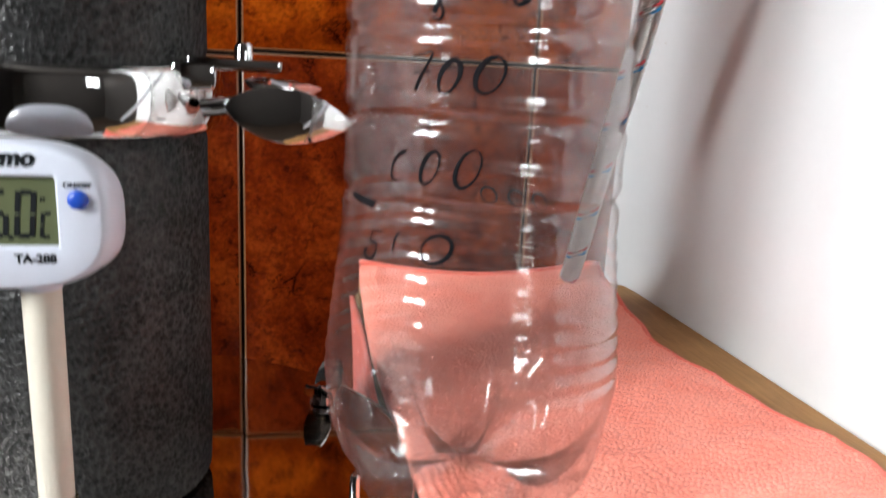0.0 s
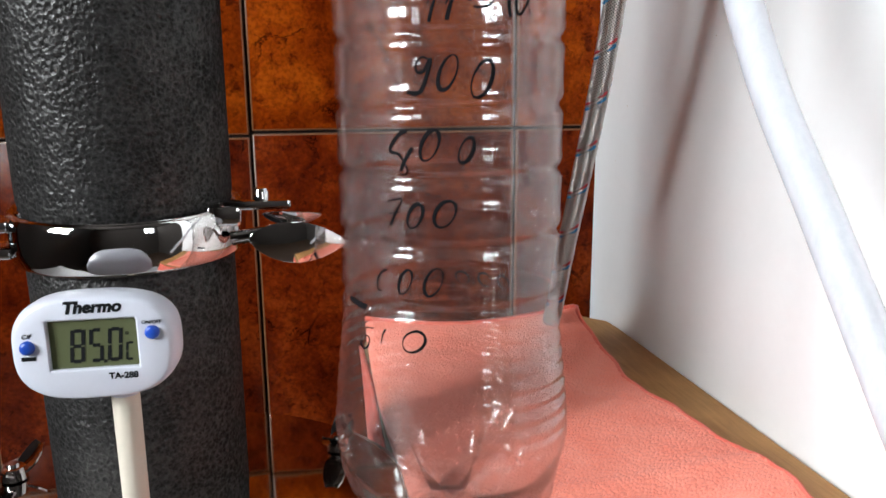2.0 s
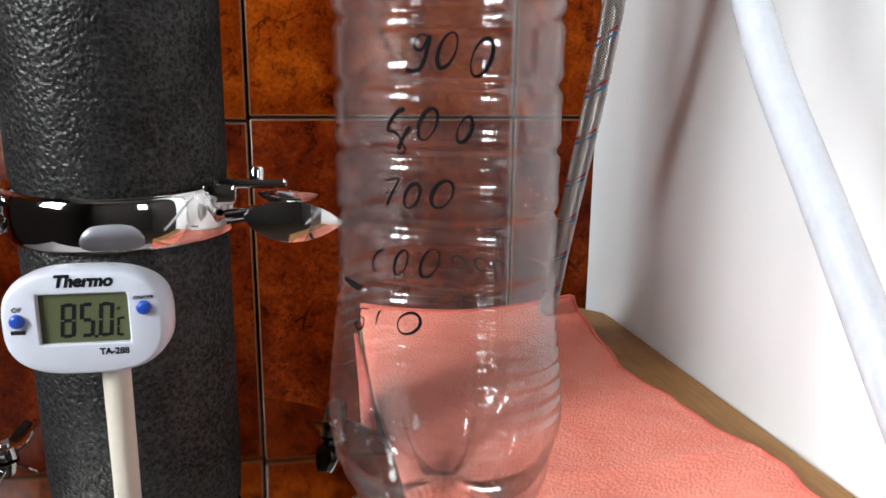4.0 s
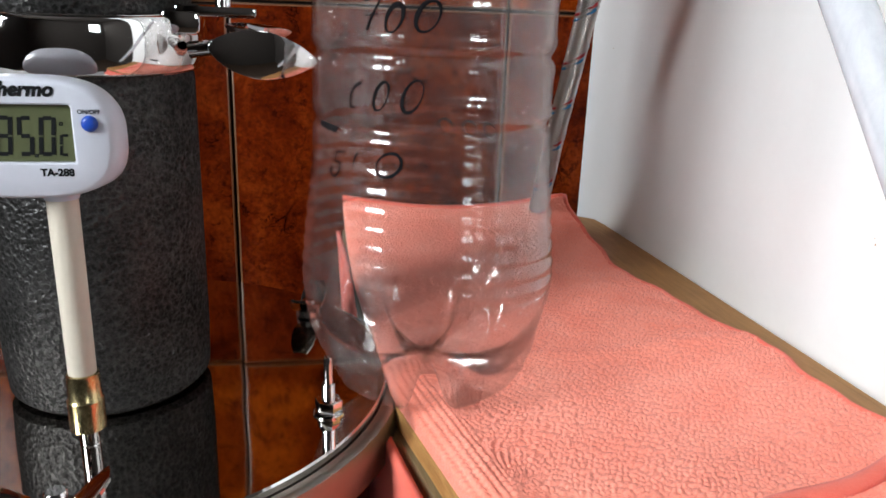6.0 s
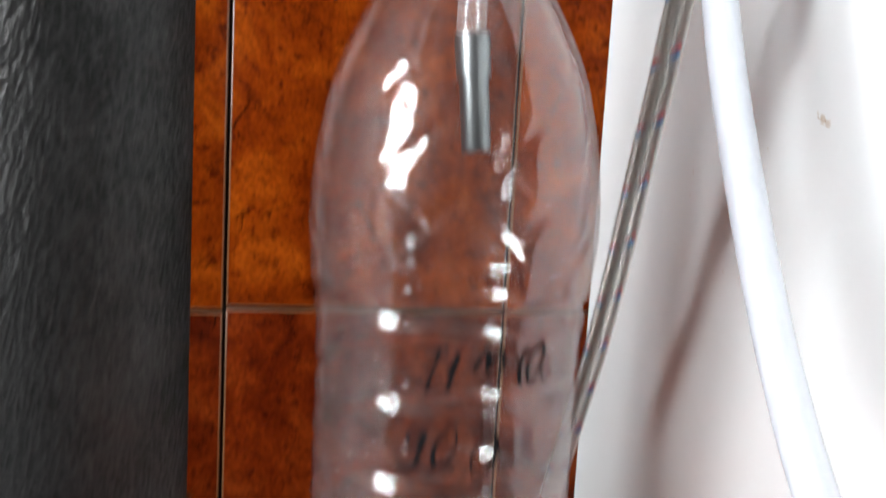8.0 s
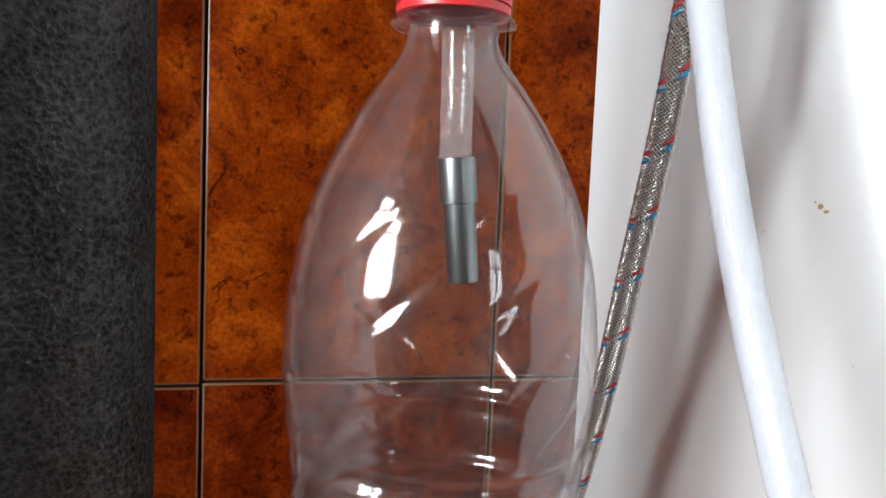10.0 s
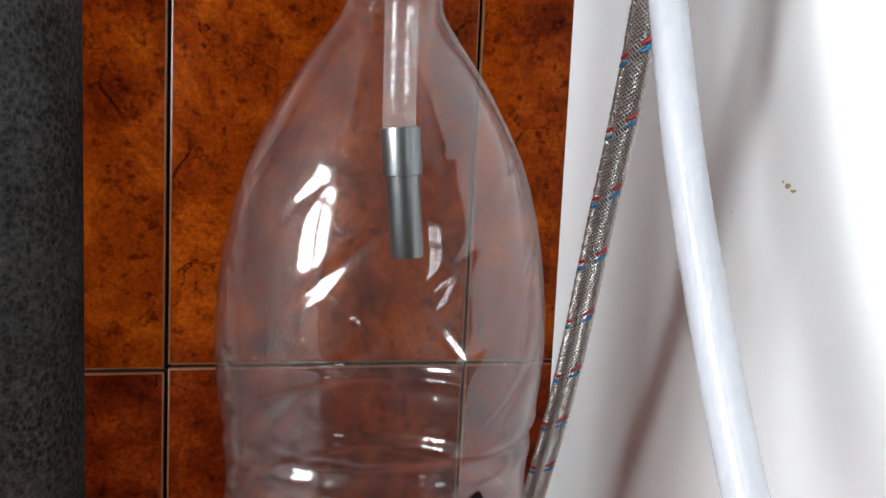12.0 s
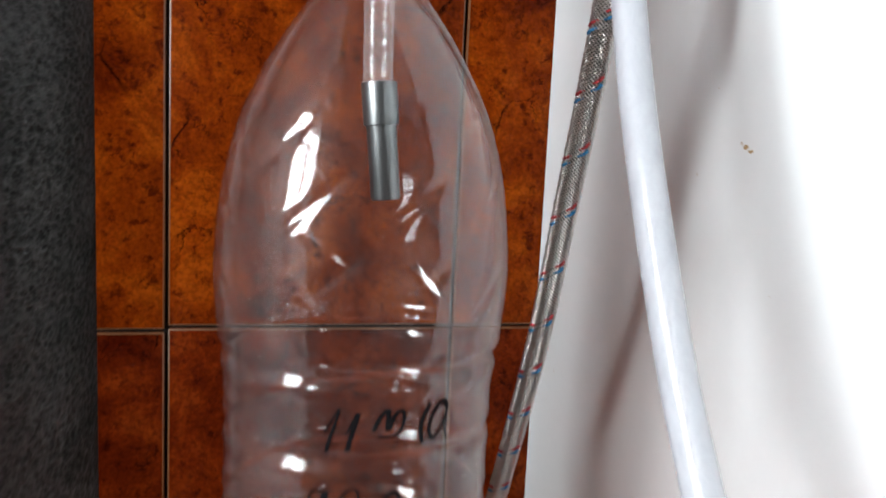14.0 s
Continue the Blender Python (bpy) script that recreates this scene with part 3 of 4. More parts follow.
# closing lugs on the side toward the bottle, and the hinge opposite
lug = part("lug", box(0.0330, 0.0570, -0.0215, -0.0185, 0.0085, 0.0120, 0.0012), M_CHROME, clamp, smooth=40)
part("lug", box(0.0290, 0.0405, -0.0225, -0.0135, 0.0030, 0.0105, 0.002), M_CHROME, clamp, smooth=40)
swing = part("swing_bolt", sweep([(0.0365, -0.019, -0.0015), (0.052, -0.0205, 0.0010)], 0.0026, 16), M_CHROME, clamp, smooth=40)
for p, r in (((0.0470, -0.0185, 0.0128), 0.0024),):
    s = part("stud", lathe([(0, -0.004), (r, -0.004), (r, 0.002), (r * 0.7, 0.003), (0, 0.003)], 16), M_CHROME, clamp, smooth=40)
    s.location = p


def petal():
    """The broad lens-shaped wing of the clamp's nut, slightly dished."""
    bm = bmesh.new()
    bmesh.ops.create_uvsphere(bm, u_segments=40, v_segments=20, radius=1.0)
    for v in bm.verts:
        x, y, z = v.co
        tip = 1 - 0.28 * max(0, x)
        bow = -0.0030 * (1 - x * x) + 0.0006 * z * z
        v.co = (0.0168 * x, bow + 0.0016 * max(0, y), 0.0072 * z * tip * (1 - 0.35 * x * x * x * x))
    return bm


pt = part("wing", petal(), M_CHROME, clamp, "lens-shaped mirrored wing", smooth=180)
pt.location, pt.rotation_euler = (0.0590, -0.0250, -0.0015), (radians(3), radians(8), radians(15))
pt2 = part("wing", petal(), M_CHROME, clamp, smooth=180)
pt2.location, pt2.rotation_euler, pt2.scale = (0.0570, -0.0130, 0.0050), (radians(35), radians(4), radians(8)), (0.62, 0.8, 0.5)
for z in (-0.0045, 0.0045):
    part("hinge_leaf", box(-0.0480, -0.0340, -0.0200, -0.0085, z - 0.0020, z + 0.0020, 0.001), M_CHROME, clamp, smooth=40)
h = part("hinge_pin", lathe([(0, -0.009), (0.0024, -0.009), (0.0024, 0.009), (0, 0.009)], 16), M_CHROME, clamp, smooth=40)
h.location = (-0.0445, -0.0145, 0)

# ---- thermometer ----
thermo = tagged(empty("digital_thermometer", pose(-0.1047, -0.042, 0.0)), "white digital thermometer with lit display and long stem", "thermometer")
HC = Vector((-0.0050, 0, 0.1030))
HW, HH = 0.0209, 0.0146


def outline(k, n, s=1.0):
    a = math.tau * k / n
    c, d = math.cos(a), math.sin(a)
    p = 2 / 2.9
    x, z = HW * s * math.copysign(abs(c) ** p, c), HH * s * math.copysign(abs(d) ** p, d)
    return x, z - 0.0014


LCD = (-0.0110, 0.0112, -0.0068, 0.0067)


def head():
    bm = bmesh.new()
    n = 72
    loops = [[bm.verts.new((x, y, z - drop)) for x, z in (outline(k, n, s) for k in range(n))] for s, y, drop in
             ((0.84, 0.0096, 0.0026), (0.93, 0.0086, 0.0022), (0.975, 0.0060, 0.0014), (1.0, 0.0010, 0.0003), (0.995, -0.0040, 0), (0.975, -0.0068, 0), (0.94, -0.0082, 0), (0.90, -0.0086, 0))]
    # the window of the display: the outline drawn in to a rectangle
    def rect(k, grow, y):
        x, z = outline(k, n)
        l, r, b, t = LCD[0] - grow, LCD[1] + grow, LCD[2] - grow, LCD[3] + grow
        z += 0.0014
        f = min((r if x > 0 else -l) / max(abs(x), 1e-9), (t if z > 0 else -b) / max(abs(z), 1e-9))
        return bm.verts.new((x * f, y, z * f))
    for grow, y in ((0.0009, -0.0087), (0.0004, -0.0087), (0.0, -0.0083), (0.0, -0.0068)):
        loops.append([rect(k, grow, y) for k in range(n)])
    for a, b in zip(loops, loops[1:]):
        for k in range(n):
            bm.faces.new((a[k], a[(k + 1) % n], b[(k + 1) % n], b[k]))
    bm.faces.new(loops[0])
    bm.faces.new(loops[-1])
    return bm


hd = part("head", head(), M_ABS, thermo, "rounded white plastic head", smooth=38)
hd.location, hd.scale = HC, (1.04, 1.0, 1.04)
part("display", box(LCD[0] + 0.0001, LCD[1] - 0.0001, -0.0073, -0.0069, LCD[2] + 0.0001, LCD[3] - 0.0001), M_LCD, hd, "grey-green liquid crystal display")


def seven(ch, w, h, t):
    """Bars of one seven-segment figure, from its lower left corner."""
    on = {"8": "abcdefg", "5": "afgcd", "0": "abcdef", "C": "adef"}[ch]
    bars = {"a": (t, w - t, h - t, h), "d": (t, w - t, 0, t), "g": (t, w - t, h / 2 - t / 2, h / 2 + t / 2), "f": (0, t, h / 2 + t / 4, h - t / 3),
            "b": (w - t, w, h / 2 + t / 4, h - t / 3), "e": (0, t, t / 3, h / 2 - t / 4), "c": (w - t, w, t / 3, h / 2 - t / 4)}
    return [bars[k] for k in on]


def figures():
    bm = bmesh.new()

    def add(x0, x1, z0, z1):
        lean = 0.10
        v = [bm.verts.new((x + lean * (z - LCD[2]), y, z)) for y in (-0.00742, -0.0073) for x, z in ((x0, z0), (x1, z0), (x1, z1), (x0, z1))]
        for f in ((0, 1, 2, 3), (7, 6, 5, 4), (0, 4, 5, 1), (1, 5, 6, 2), (2, 6, 7, 3), (3, 7, 4, 0)):
            bm.faces.new([v[i] for i in f])

    x = LCD[0] + 0.0044
    for ch, w, h in (("8", 0.0037, 0.0094), ("5", 0.0037, 0.0094), ("0", 0.0037, 0.0094), ("C", 0.0024, 0.0052)):
        for a, b, c, d in seven(ch, w, h, 0.00095 if ch != "C" else 0.00062):
            add(x + a, x + b, LCD[2] + 0.0014 + c, LCD[2] + 0.0014 + d)
        x += w + (0.0010 if ch != "0" else 0.0009)
    add(LCD[0] + 0.0129, LCD[0] + 0.0137, LCD[2] + 0.0011, LCD[2] + 0.0019)
    dx, dz = LCD[0] + 0.0182, LCD[2] + 0.0086
    for a, b, c, d in ((0, 0.0008, 0, 0.0002), (0, 0.0008, 0.0006, 0.0008), (0, 0.0002, 0.0002, 0.0006), (0.0006, 0.0008, 0.0002, 0.0006)):
        add(dx + a, dx + b, dz + c, dz + d)
    return bm


tagged(part("reading", figures(), M_INK, hd, "dark display figures"), kind="stuff")


def lettering(body, size, at, parent, shear=0.0, fat=0.0, name="lettering"):
    cu = bpy.data.curves.new(name, "FONT")
    cu.body, cu.size, cu.shear, cu.offset, cu.extrude, cu.align_x, cu.align_y = body, size, shear, fat, 0.00004, "CENTER", "CENTER"
    tmp = new("tmp", cu)
    me = bpy.data.meshes.new_from_object(tmp.evaluated_get(bpy.context.evaluated_depsgraph_get()))
    bpy.data.objects.remove(tmp)
    me.materials.append(M_INK)
    ob = new(name, me)
    ob.parent, ob.location, ob.rotation_euler = parent, at, (radians(90), 0, 0)
    return ob


lettering("Thermo", 0.0044, (0.0005, -0.00872, 0.0101), hd, 0.25, 0.00022)
lettering("TA-288", 0.0024, (0.0070, -0.00872, -0.0092), hd, 0.0, 0.00010)
lettering("ON/OFF", 0.0014, (0.0152, -0.00872, 0.0052), hd, 0.0, 0.00003)
lettering("C/F", 0.0017, (-0.0160, -0.00872, 0.0030), hd, 0.2, 0.00003)
part("caption", box(-0.0178, -0.0142, -0.00878, -0.0087, -0.0036, -0.0025), M_INK, hd)
for x, z in ((0.0152, 0.0025), (-0.0160, 0.0)):
    b = part("button", lathe([(0, 0.0015), (0.0010, 0.00145), (0.0017, 0.0011), (0.0019, 0.0004), (0.0019, -0.001), (0, -0.001)], 32), M_BLUE, hd, "blue round button", smooth=60)
    b.location, b.rotation_euler = (x, -0.0086, z), (radians(90), 0, 0)
part("neck", lathe([(0, 0.0850), (0.0042, 0.0850), (0.0046, 0.0865), (0.0050, 0.0895), (0, 0.0895)], 32), M_ABS, thermo, smooth=40)
part("stem_sleeve", lathe([(0.0030, 0.0340), (0.0037, 0.0340), (0.0039, 0.0855), (0.0030, 0.0855)], 40, closed=True), M_SLEEVE, thermo, "ivory silicone sleeve", smooth=40)
part("ferrule", lathe([(0.0028, 0.0180), (0.0048, 0.0180), (0.0049, 0.0270), (0.0044, 0.0276), (0.0043, 0.0350), (0.0034, 0.0353)], 40, closed=True), M_BRASS, thermo, "brass-coloured hose ferrule", smooth=40)
part("probe", lathe([(0, 0.0004), (0.0027, 0.0004), (0.0027, 0.0125), (0.0024, 0.0128), (0.0024, 0.0132), (0.0027, 0.0135), (0.0027, 0.0230), (0, 0.0230)], 32), M_CHROME, thermo, "polished steel probe", smooth=40)

# ---- the bottle ----
bottle = tagged(empty("plastic_bottle", pose(-0.0004, 0, 0, 0, -0.08, 0)), "clear empty plastic bottle with handwritten volume marks", "bottle")
FOOT = [(0.0, 0.0105), (0.006, 0.0100), (0.012, 0.0078), (0.017, 0.0024), (0.0205, 0.0002), (0.0245, 0.0), (0.0292, 0.0020), (0.0338, 0.0068), (0.0380, 0.0145), (0.0414, 0.0255), (0.0428, 0.0390), (0.0433, 0.0470)]
VALE = [(0.0, 0.0105), (0.006, 0.0108), (0.012, 0.0114), (0.018, 0.0126), (0.0225, 0.0142), (0.0272, 0.0166), (0.0308, 0.0195), (0.0342, 0.0235), (0.0376, 0.0290), (0.0408, 0.0350), (0.0426, 0.0415), (0.0433, 0.0470)]
SIDE = [(0.0470, 0.0433), (0.0550, 0.0431), (0.0650, 0.0420), (0.0730, 0.0412), (0.0810, 0.0403), (0.0880, 0.0394), (0.0950, 0.0390), (0.1000, 0.0389), (0.1900, 0.0389), (0.1970, 0.0390), (0.2050, 0.0396),
        (0.2120, 0.0406), (0.2200, 0.0418), (0.2290, 0.0424), (0.2380, 0.0422), (0.2470, 0.0413), (0.2570, 0.0398), (0.2645, 0.0382), (0.2715, 0.0363), (0.2785, 0.0336), (0.2850, 0.0304),
        (0.2920, 0.0265), (0.2990, 0.0223), (0.3065, 0.0167), (0.3115, 0.0133), (0.3150, 0.0120), (0.3175, 0.0122)]
SIDE_Z, SIDE_R = [p[0] for p in SIDE], [p[1] for p in SIDE]
# the outline with its corners eased over about a centimetre, less so at the neck
FINE_Z = np.linspace(0.0470, 0.3175, 600)
EASE = 0.0055 * np.clip((0.3175 - FINE_Z) / 0.03, 0.1, 1) * np.clip((FINE_Z - 0.0470) / 0.01, 0, 1)
FINE_R = np.mean([np.interp(FINE_Z + k * EASE, SIDE_Z, SIDE_R) for k in np.linspace(-1.6, 1.6, 33)], axis=0)


def hump(x):
    return math.exp(-x * x)


def bottle_r(z, a):
    r = float(np.interp(z, FINE_Z, FINE_R))
    for g in (0.1015, 0.1225, 0.1440, 0.1655, 0.1870, 0.2085):
        r -= 0.0014 * hump((z - g) / 0.0017) - 0.0003 * (hump((z - g - 0.0042) / 0.002) + hump((z - g + 0.0042) / 0.002))
    if 0.046 < z < 0.098:
        fade = min(1, (z - 0.046) / 0.006, (0.098 - z) / 0.006)
        r += 0.00022 * fade * math.sin(math.tau * (z + 0.0035 * math.cos(a - 0.5)) / 0.0056)
    if 0.197 < z < 0.292:
        fade = min(1, (z - 0.197) / 0.015, max(0, (0.290 - z) / 0.03))
        q = (a * 10 / math.tau - (z - 0.2) / 0.0225) % 1.0
        r -= fade * 0.00042 * hump((q - 0.5) / 0.10)
    r += (0.00006 if z < 0.2 else 0.000015) * noise.noise((2.2 * math.cos(a), 2.2 * math.sin(a), z * 50))
    return r


def bottle_shell(offset):
    bm = bmesh.new()
    n = 280
    zs = [0.0470 + (0.3175 - 0.0470) * k / 420 for k in range(1, 421)]
    rings = []
    for (fr, fz), (vr, vz) in zip(FOOT, VALE):
        fz, vz = 0.0072 + 0.847 * fz, 0.0072 + 0.847 * vz
        if fr == 0:
            rings.append([bm.verts.new((0, 0, fz + offset))])
            continue
        ring = []
        for k in range(n):
            a = math.tau * k / n
            w = 0.5 + 0.5 * math.cos(5 * (a - radians(-60)))
            w = min(1.0, max(0.0, 2.1 * w - 0.06))
            w = w * w * (3 - 2 * w)
            r, z = vr + (fr - vr) * w, vz + (fz - vz) * w
            ring.append(bm.verts.new(((r - offset) * math.cos(a), (r - offset) * math.sin(a), z + offset)))
        rings.append(ring)
    for z in zs:
        rings.append([bm.verts.new(((bottle_r(z, math.tau * k / n) - offset) * math.cos(math.tau * k / n), (bottle_r(z, math.tau * k / n) - offset) * math.sin(math.tau * k / n), z)) for k in range(n)])
    tail = [(0.0165, 0.3182), (0.0167, 0.3190), (0.0165, 0.3198), (0.0128, 0.3210), (0.0128, 0.3380)] if not offset else [(0.0112, 0.3190), (0.0112, 0.3380)]
    for r, z in tail:
        rings.append([bm.verts.new((r * math.cos(math.tau * k / n), r * math.sin(math.tau * k / n), z)) for k in range(n)])
    for lo, hi in zip(rings, rings[1:]):
        for k in range(n):
            j = (k + 1) % n
            if len(lo) == 1:
                bm.faces.new((lo[0], hi[j], hi[k]))
            else:
                bm.faces.new((lo[k], lo[j], hi[j], hi[k]))
    return bm


def closed_bottle():
    bm = bottle_shell(0.0)
    me = bpy.data.meshes.new("tmp")
    inner = bottle_shell(0.00035)
    bmesh.ops.reverse_faces(inner, faces=inner.faces[:])
    inner.to_mesh(me)
    inner.free()
    bm.from_mesh(me)
    bpy.data.meshes.remove(me)
    out = bpy.data.meshes.new("body")
    bm.to_mesh(out)
    bm.free()
    out.materials.append(M_PET)
    out.shade_smooth()
    return out


body = new("body", closed_bottle())
body.parent = bottle


def cap_mesh():
    prof = [(0.0115, 0.3238), (0.0150, 0.3238), (0.0152, 0.3248), (0.0151, 0.3382), (0.0140, 0.3396), (0.0052, 0.3398), (0.0052, 0.3385), (0.0115, 0.3382)]
    return lathe(prof, 120, lambda a, r, z: (r + (0.0003 * math.cos(60 * a) if r > 0.0149 and 0.325 < z < 0.339 else 0), z), closed=True)


part("cap", cap_mesh(), M_RED, bottle, "red ribbed screw cap with a hole", smooth=40)
part("neck_ring", lathe([(0.0131, 0.3212), (0.0150, 0.3212), (0.0151, 0.3232), (0.0131, 0.3232)], 96, closed=True), M_RED, bottle, "red tamper ring", smooth=40)

# handwritten figures: strokes in a unit box, laid on the bottle's wall
STROKES = {
    "0": [[(0.55 + 0.42 * math.sin(0.5 + t * 0.318), 0.5 + 0.5 * math.cos(0.5 + t * 0.318)) for t in range(21)]],
    "1": [[(0.15, 0.45), (0.40, 0.78), (0.62, 1.0), (0.52, 0.6), (0.42, 0.25), (0.38, 0.0)]],
    "l": [[(0.70, 0.80), (0.45, 0.5), (0.40, 0.2), (0.45, 0.05)]],
    "9": [[(0.80, 0.92), (0.45, 1.0), (0.22, 0.80), (0.32, 0.60), (0.62, 0.62), (0.85, 0.95), (0.80, 0.5), (0.66, 0.1), (0.35, 0.0), (0.0, 0.06)]],
    "8": [[(0.62, 1.0), (0.35, 0.92), (0.08, 0.66), (0.10, 0.52), (0.40, 0.48), (0.68, 0.30), (0.86, 0.12), (0.74, 0.0), (0.55, 0.04)], [(0.92, 0.62), (0.78, 0.45), (0.66, 0.24), (0.60, 0.10)]],
    "7": [[(0.0, 0.90), (0.35, 0.95), (0.80, 1.0), (0.60, 0.6), (0.45, 0.3), (0.35, 0.0)], [(0.15, 0.45), (0.80, 0.52)]],
    "6": [[(0.85, 1.0), (0.45, 0.85), (0.20, 0.5), (0.30, 0.1), (0.65, 0.05)]],
    "5": [[(0.40, 0.95), (0.30, 0.6), (0.65, 0.55), (0.75, 0.25), (0.45, 0.0), (0.15, 0.12), (0.25, 0.35)], [(0.40, 0.95), (0.95, 1.0)]],
    "a": [[(0.78, 0.80), (0.55, 1.0), (0.25, 0.80), (0.15, 0.40), (0.35, 0.08), (0.65, 0.30), (0.80, 0.80), (0.78, 0.35), (0.98, 0.05)], [(0.0, 1.0), (-0.18, 0.6), (-0.12, 0.2), (0.0, 0.0)]],
    "m": [[(0.0, 0.3), (0.15, 0.8), (0.35, 1.0), (0.42, 0.6), (0.48, 0.35), (0.62, 0.85), (0.85, 0.95), (0.95, 0.6), (0.85, 0.2), (0.5, 0.08), (0.2, 0.1)]],
}


def written(figs, name, label, width=0.00062):
    """Marker strokes as flat ridges that follow the wall; figs: (figure, degrees, z, width, height)."""
    bm = bmesh.new()
    rnd = random.Random(sum(int(10 * abs(f[1])) for f in figs))
    for ch, deg, z0, w, h in figs:
        for stroke in STROKES[ch]:
            pts = []
            for p in glide([(*q, 0) for q in stroke], 5):
                u, v = (p.x - 0.5) * w + (0.30 if ch == "0" else 0.16) * (p.y - 0.5) * h, (p.y - 0.5) * h
                pts.append((u, z0 + v))
            rows = []
            for i, (u, z) in enumerate(pts):
                u0, z_0 = pts[max(0, i - 1)]
                u1, z_1 = pts[min(len(pts) - 1, i + 1)]
                d = math.hypot(u1 - u0, z_1 - z_0) or 1
                nx, nz = -(z_1 - z_0) / d, (u1 - u0) / d
                half = 1.05 * width * (0.72 + 0.34 * math.sin(i * 0.075 + deg)) * rnd.uniform(0.95, 1.05)
                row = []
                for s, lift in ((-1, 0.00010), (0, 0.00030), (1, 0.00010)):
                    uu, zz = u + s * half * nx, z + s * half * nz
                    a = radians(deg + 9 * zz) + uu / 0.039
                    r = bottle_r(zz, a) + lift
                    row.append(bm.verts.new((r * math.cos(a), r * math.sin(a), zz)))
                rows.append(row)
            for a_, b_ in zip(rows, rows[1:]):
                for k in range(2):
                    bm.faces.new((a_[k], a_[k + 1], b_[k + 1], b_[k]))
    return part(name, bm, M_MARKER, bottle, label, smooth=180)


written([("1", -108.2, 0.1955, 0.0055, 0.0115), ("1", -101.0, 0.1952, 0.0042, 0.0100), ("m", -87.5, 0.1970, 0.0078, 0.0075), ("a", -67.5, 0.1965, 0.0075, 0.0105)], "mark", "black handwritten 1000")
written([("9", -114.4, 0.1747, 0.0066, 0.0105), ("0", -102.8, 0.1755, 0.0060, 0.0100), ("0", -87.8, 0.1736, 0.0072, 0.0108)], "mark", "black handwritten 900")
written([("8", -124.0, 0.1519, 0.0085, 0.0135), ("0", -110.9, 0.1543, 0.0062, 0.0092), ("0", -94.6, 0.1528, 0.0050, 0.0075)], "mark", "black handwritten 800")
written([("7", -127.3, 0.1336, 0.0060, 0.0085), ("0", -117.8, 0.1327, 0.0054, 0.0075), ("0", -104.2, 0.1335, 0.0074, 0.0082)], "mark", "black handwritten 700")
written([("6", -135.6, 0.1112, 0.0052, 0.0076), ("0", -123.0, 0.1116, 0.0048, 0.0080), ("0", -109.5, 0.1120, 0.0064, 0.0090)], "mark", "black handwritten 600", 0.00050)
written([("5", -146.0, 0.0905, 0.0068, 0.0080), ("l", -135.0, 0.0930, 0.0040, 0.0070), ("0", -119.2, 0.0922, 0.0088, 0.0070)], "mark", "black handwritten 500", 0.00050)
written([("0", 71.0, 0.0935, 0.0062, 0.0055), ("0", 57.0, 0.0932, 0.0066, 0.0055), ("0", 45.0, 0.0930, 0.0060, 0.0055)], "mark", "faded handwritten zeros", 0.0004)
STROKES["-"] = [[(0.0, 0.62), (0.4, 0.5), (1.0, 0.35)]]
written([("-", -157.0, 0.1008, 0.0130, 0.0030)], "mark", "black marker dash", 0.0009)

# ---- hoses ----
dip = tagged(empty("drip_tube", pose(0.0022, 0.004, 0.2886)), "clear silicone tube with a grey metal end piece", "tube")
part("tube", sweep(glide([(-0.0010, 0.001, 0.10), (-0.0008, 0.0008, 0.05), (-0.0004, 0.0, 0.02), (0.0, 0, -0.0045)]), 0.0044, 32), M_CLEAR_TUBE, dip, smooth=60)
tip = part("end_piece", lathe([(0.0036, -0.038), (0.0044, -0.038), (0.0046, -0.0372), (0.0047, -0.0164), (0.0055, -0.0162), (0.0056, -0.0048), (0.0054, -0.0040), (0.0045, -0.0038), (0.0036, -0.004)], 40, closed=True), M_ALU, dip, "dull grey metal end piece", smooth=40)
tip.rotation_euler, tip.scale = (0.0, radians(-5.5), 0), (0.94, 0.94, 1.0)

tube = tagged(empty("silicone_tube", pose(0.088, -0.05, 0.14)), "milky translucent silicone tube hanging down freely", "tube")
T0 = Vector((0.088, -0.05, 0.14))
TUBE = [(0.088, 0.0978, 0.62), (0.088, 0.0638, 0.46), (0.088, 0.0378, 0.370), (0.088, 0.0233, 0.325), (0.088, 0.0088, 0.283), (0.088, -0.0087, 0.243), (0.088, -0.0257, 0.209), (0.088, -0.0367, 0.190),
        (0.088, -0.0517, 0.168), (0.088, -0.0782, 0.137), (0.088, -0.0982, 0.113), (0.088, -0.1222, 0.084), (0.088, -0.1472, 0.054), (0.088, -0.1742, 0.022)]
part("outer_wall", sweep([p - T0 for p in glide(TUBE, 8)], 0.0058, 40, ends=False), M_SILICONE, tube, smooth=180)
part("bore", sweep([p - T0 for p in glide(TUBE, 8)], 0.0037, 32, ends=False), M_BORE, tube, "milky inner wall of the tube", smooth=180)

HOSE = [(0.100, 0.008, 0.60), (0.100, 0.036, 0.44), (0.100, 0.0615, 0.337), (0.100, 0.0740, 0.294), (0.100, 0.091, 0.245), (0.100, 0.107, 0.197), (0.100, 0.123, 0.158), (0.100, 0.1435, 0.115), (0.100, 0.1645, 0.072), (0.102, 0.188, 0.030), (0.106, 0.218, 0.000)]
flex = tagged(empty("braided_hose", pose(0.100, 0.11, 0.20)), "steel-braided water hose with red and blue threads", "hose")
H0 = Vector((0.100, 0.11, 0.20))


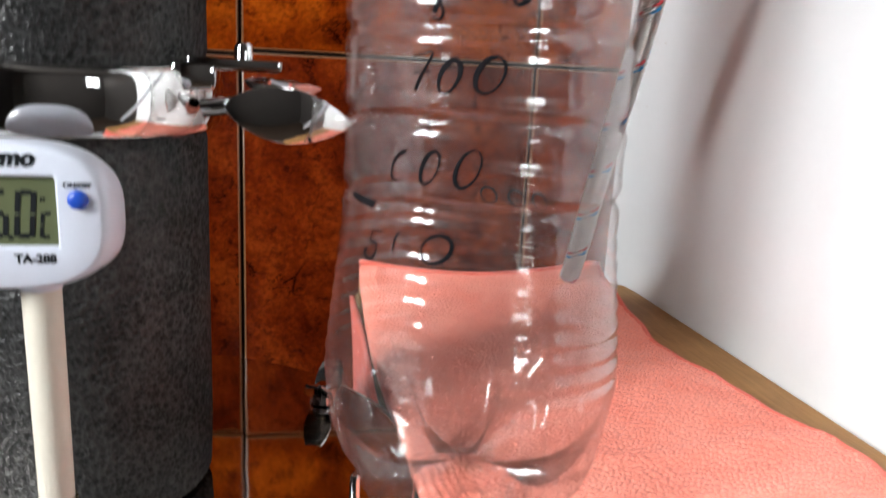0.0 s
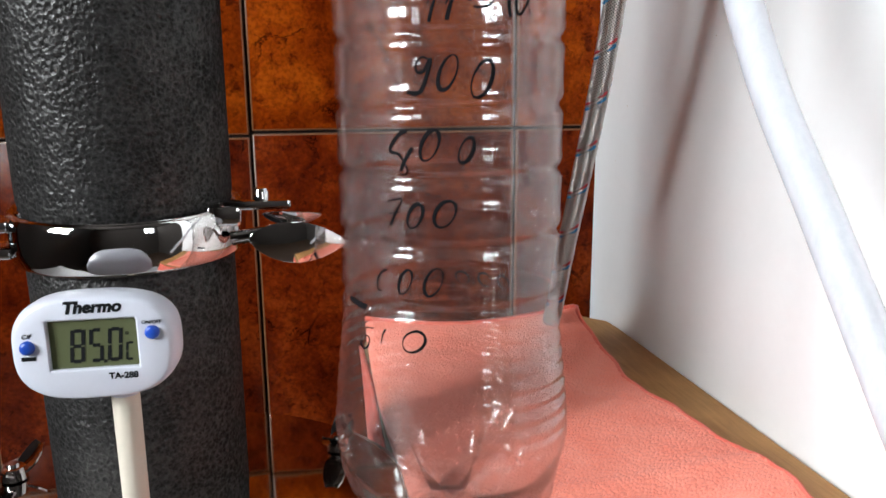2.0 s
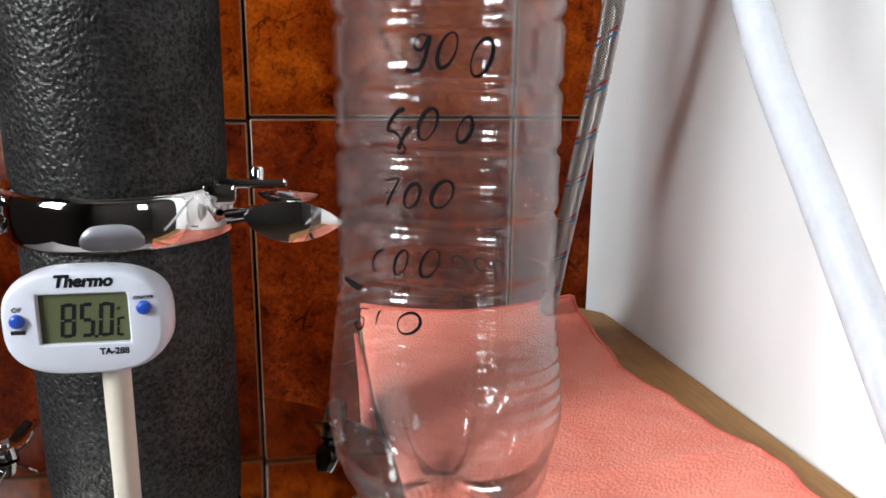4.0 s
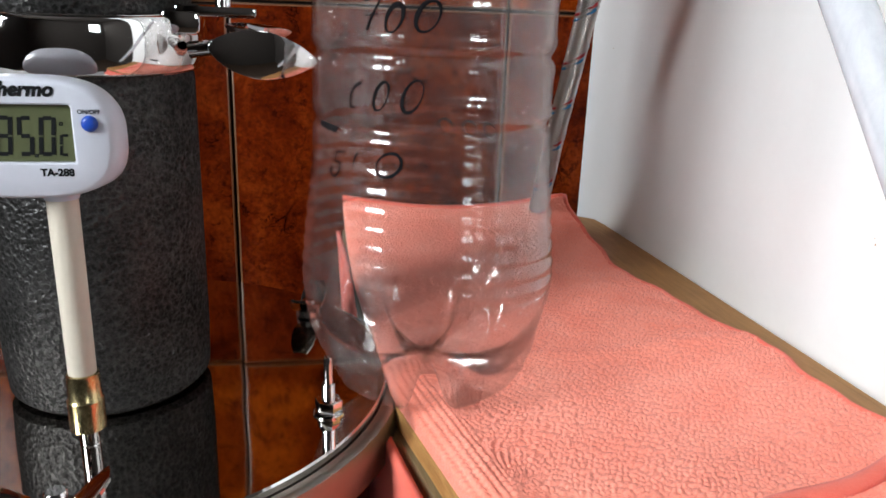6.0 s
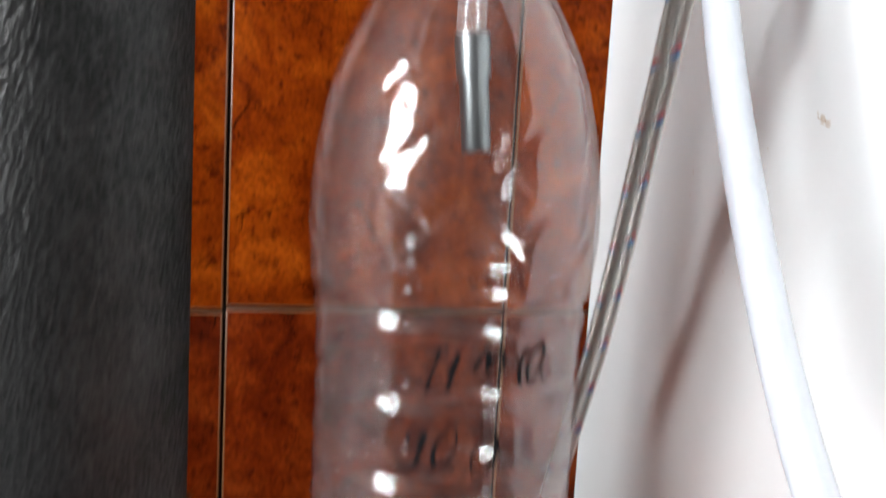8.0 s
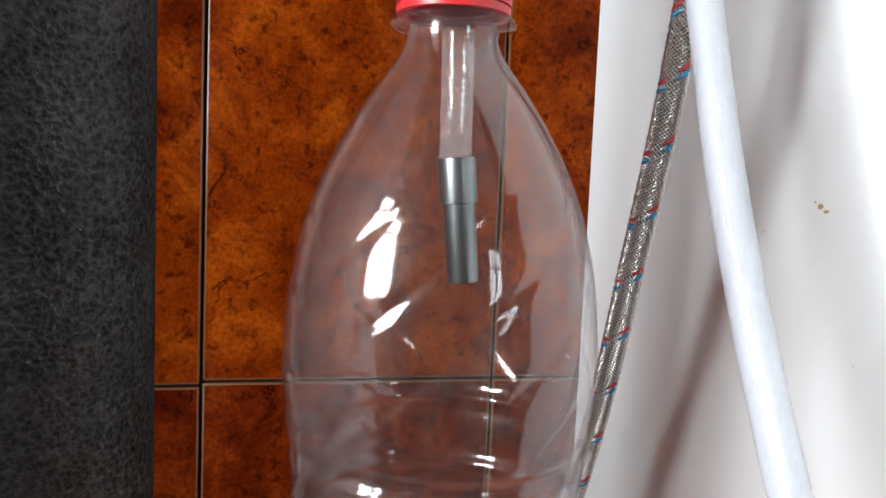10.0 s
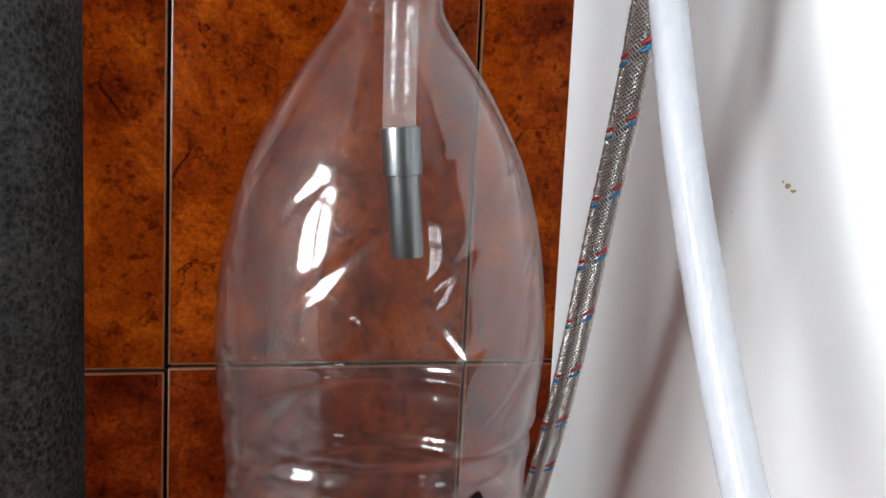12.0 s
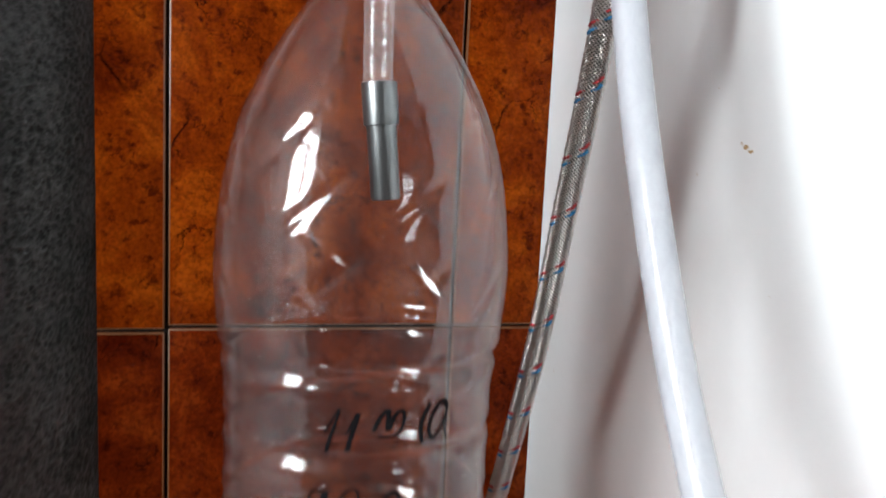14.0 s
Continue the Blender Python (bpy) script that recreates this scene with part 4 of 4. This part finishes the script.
def frames_along(points):
    pts = [Vector(p) for p in points]
    side, out, run = Vector((1, 0, 0)), [], 0.0
    for i, p in enumerate(pts):
        d = (pts[min(i + 1, len(pts) - 1)] - pts[max(i - 1, 0)]).normalized()
        side = (side - side.dot(d) * d).normalized()
        run += (p - pts[i - 1]).length if i else 0
        out.append((p, side, d.cross(side), run))
    return out


LINE = frames_along([p - H0 for p in glide(HOSE, 60)])
RH = 0.0051


NS = 18


def strand(bm, start, way, pick, r=0.00045):
    rings = []
    for i, (p, s, u, run) in enumerate(LINE):
        a = start + way * math.tau * run / 0.0277
        weave = (0.0013 * math.sin(a * 4 + 2.2) - 0.0007) if r > 0.0007 else 0.00034 * math.sin(a * NS + pick * math.pi)
        q = p + (RH + weave) * (math.cos(a) * s + math.sin(a) * u)
        n = (math.cos(a) * s + math.sin(a) * u)
        t = (-math.sin(a) * s + math.cos(a) * u)
        rings.append([bm.verts.new(q + r * 0.7 * n), bm.verts.new(q + r * t), bm.verts.new(q - r * 0.7 * n), bm.verts.new(q - r * t)])
    for lo, hi in zip(rings, rings[1:]):
        for k in range(4):
            bm.faces.new((lo[k], lo[(k + 1) % 4], hi[(k + 1) % 4], hi[k]))


part("core", sweep([q[0] for q in LINE], 0.0047, 24), M_CORE, flex, smooth=60)
braid = bmesh.new()
for k in range(NS):
    if k not in (0, 2):
        strand(braid, math.tau * k / NS, 1, k % 2)
    strand(braid, math.tau * k / NS, -1, (k + 1) % 2)
tagged(part("braid", braid, M_WIRE, flex, "woven stainless wire", smooth=60), kind="stuff")
for k, mat, lab in ((0, M_BLUE_THREAD, "blue thread"), (2, M_RED_THREAD, "red thread")):
    b = bmesh.new()
    strand(b, math.tau * k / NS, 1, k % 2, 0.0012)
    part("thread", b, mat, flex, lab, smooth=60)

# ---- wall tiles, alike pieces on one mesh ----
def tile_of(mat):
    me = mesh_of("tile", box(0.0010, TILE_W - 0.0010, 0, 0.0075, 0.0010, TILE_H - 0.0010, 0.0014, 2), mat, 40)
    me.materials.append(M_TILE_EDGE)
    for face in me.polygons:
        if 0.2 < -face.normal.y < 0.97:
            face.material_index = 1
    return me


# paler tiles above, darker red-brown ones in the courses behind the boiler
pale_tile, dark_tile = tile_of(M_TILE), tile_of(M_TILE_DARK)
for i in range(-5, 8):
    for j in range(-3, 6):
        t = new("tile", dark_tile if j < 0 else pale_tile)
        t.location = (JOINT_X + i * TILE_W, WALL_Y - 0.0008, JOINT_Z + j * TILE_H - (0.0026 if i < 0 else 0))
        t.parent = wall_north
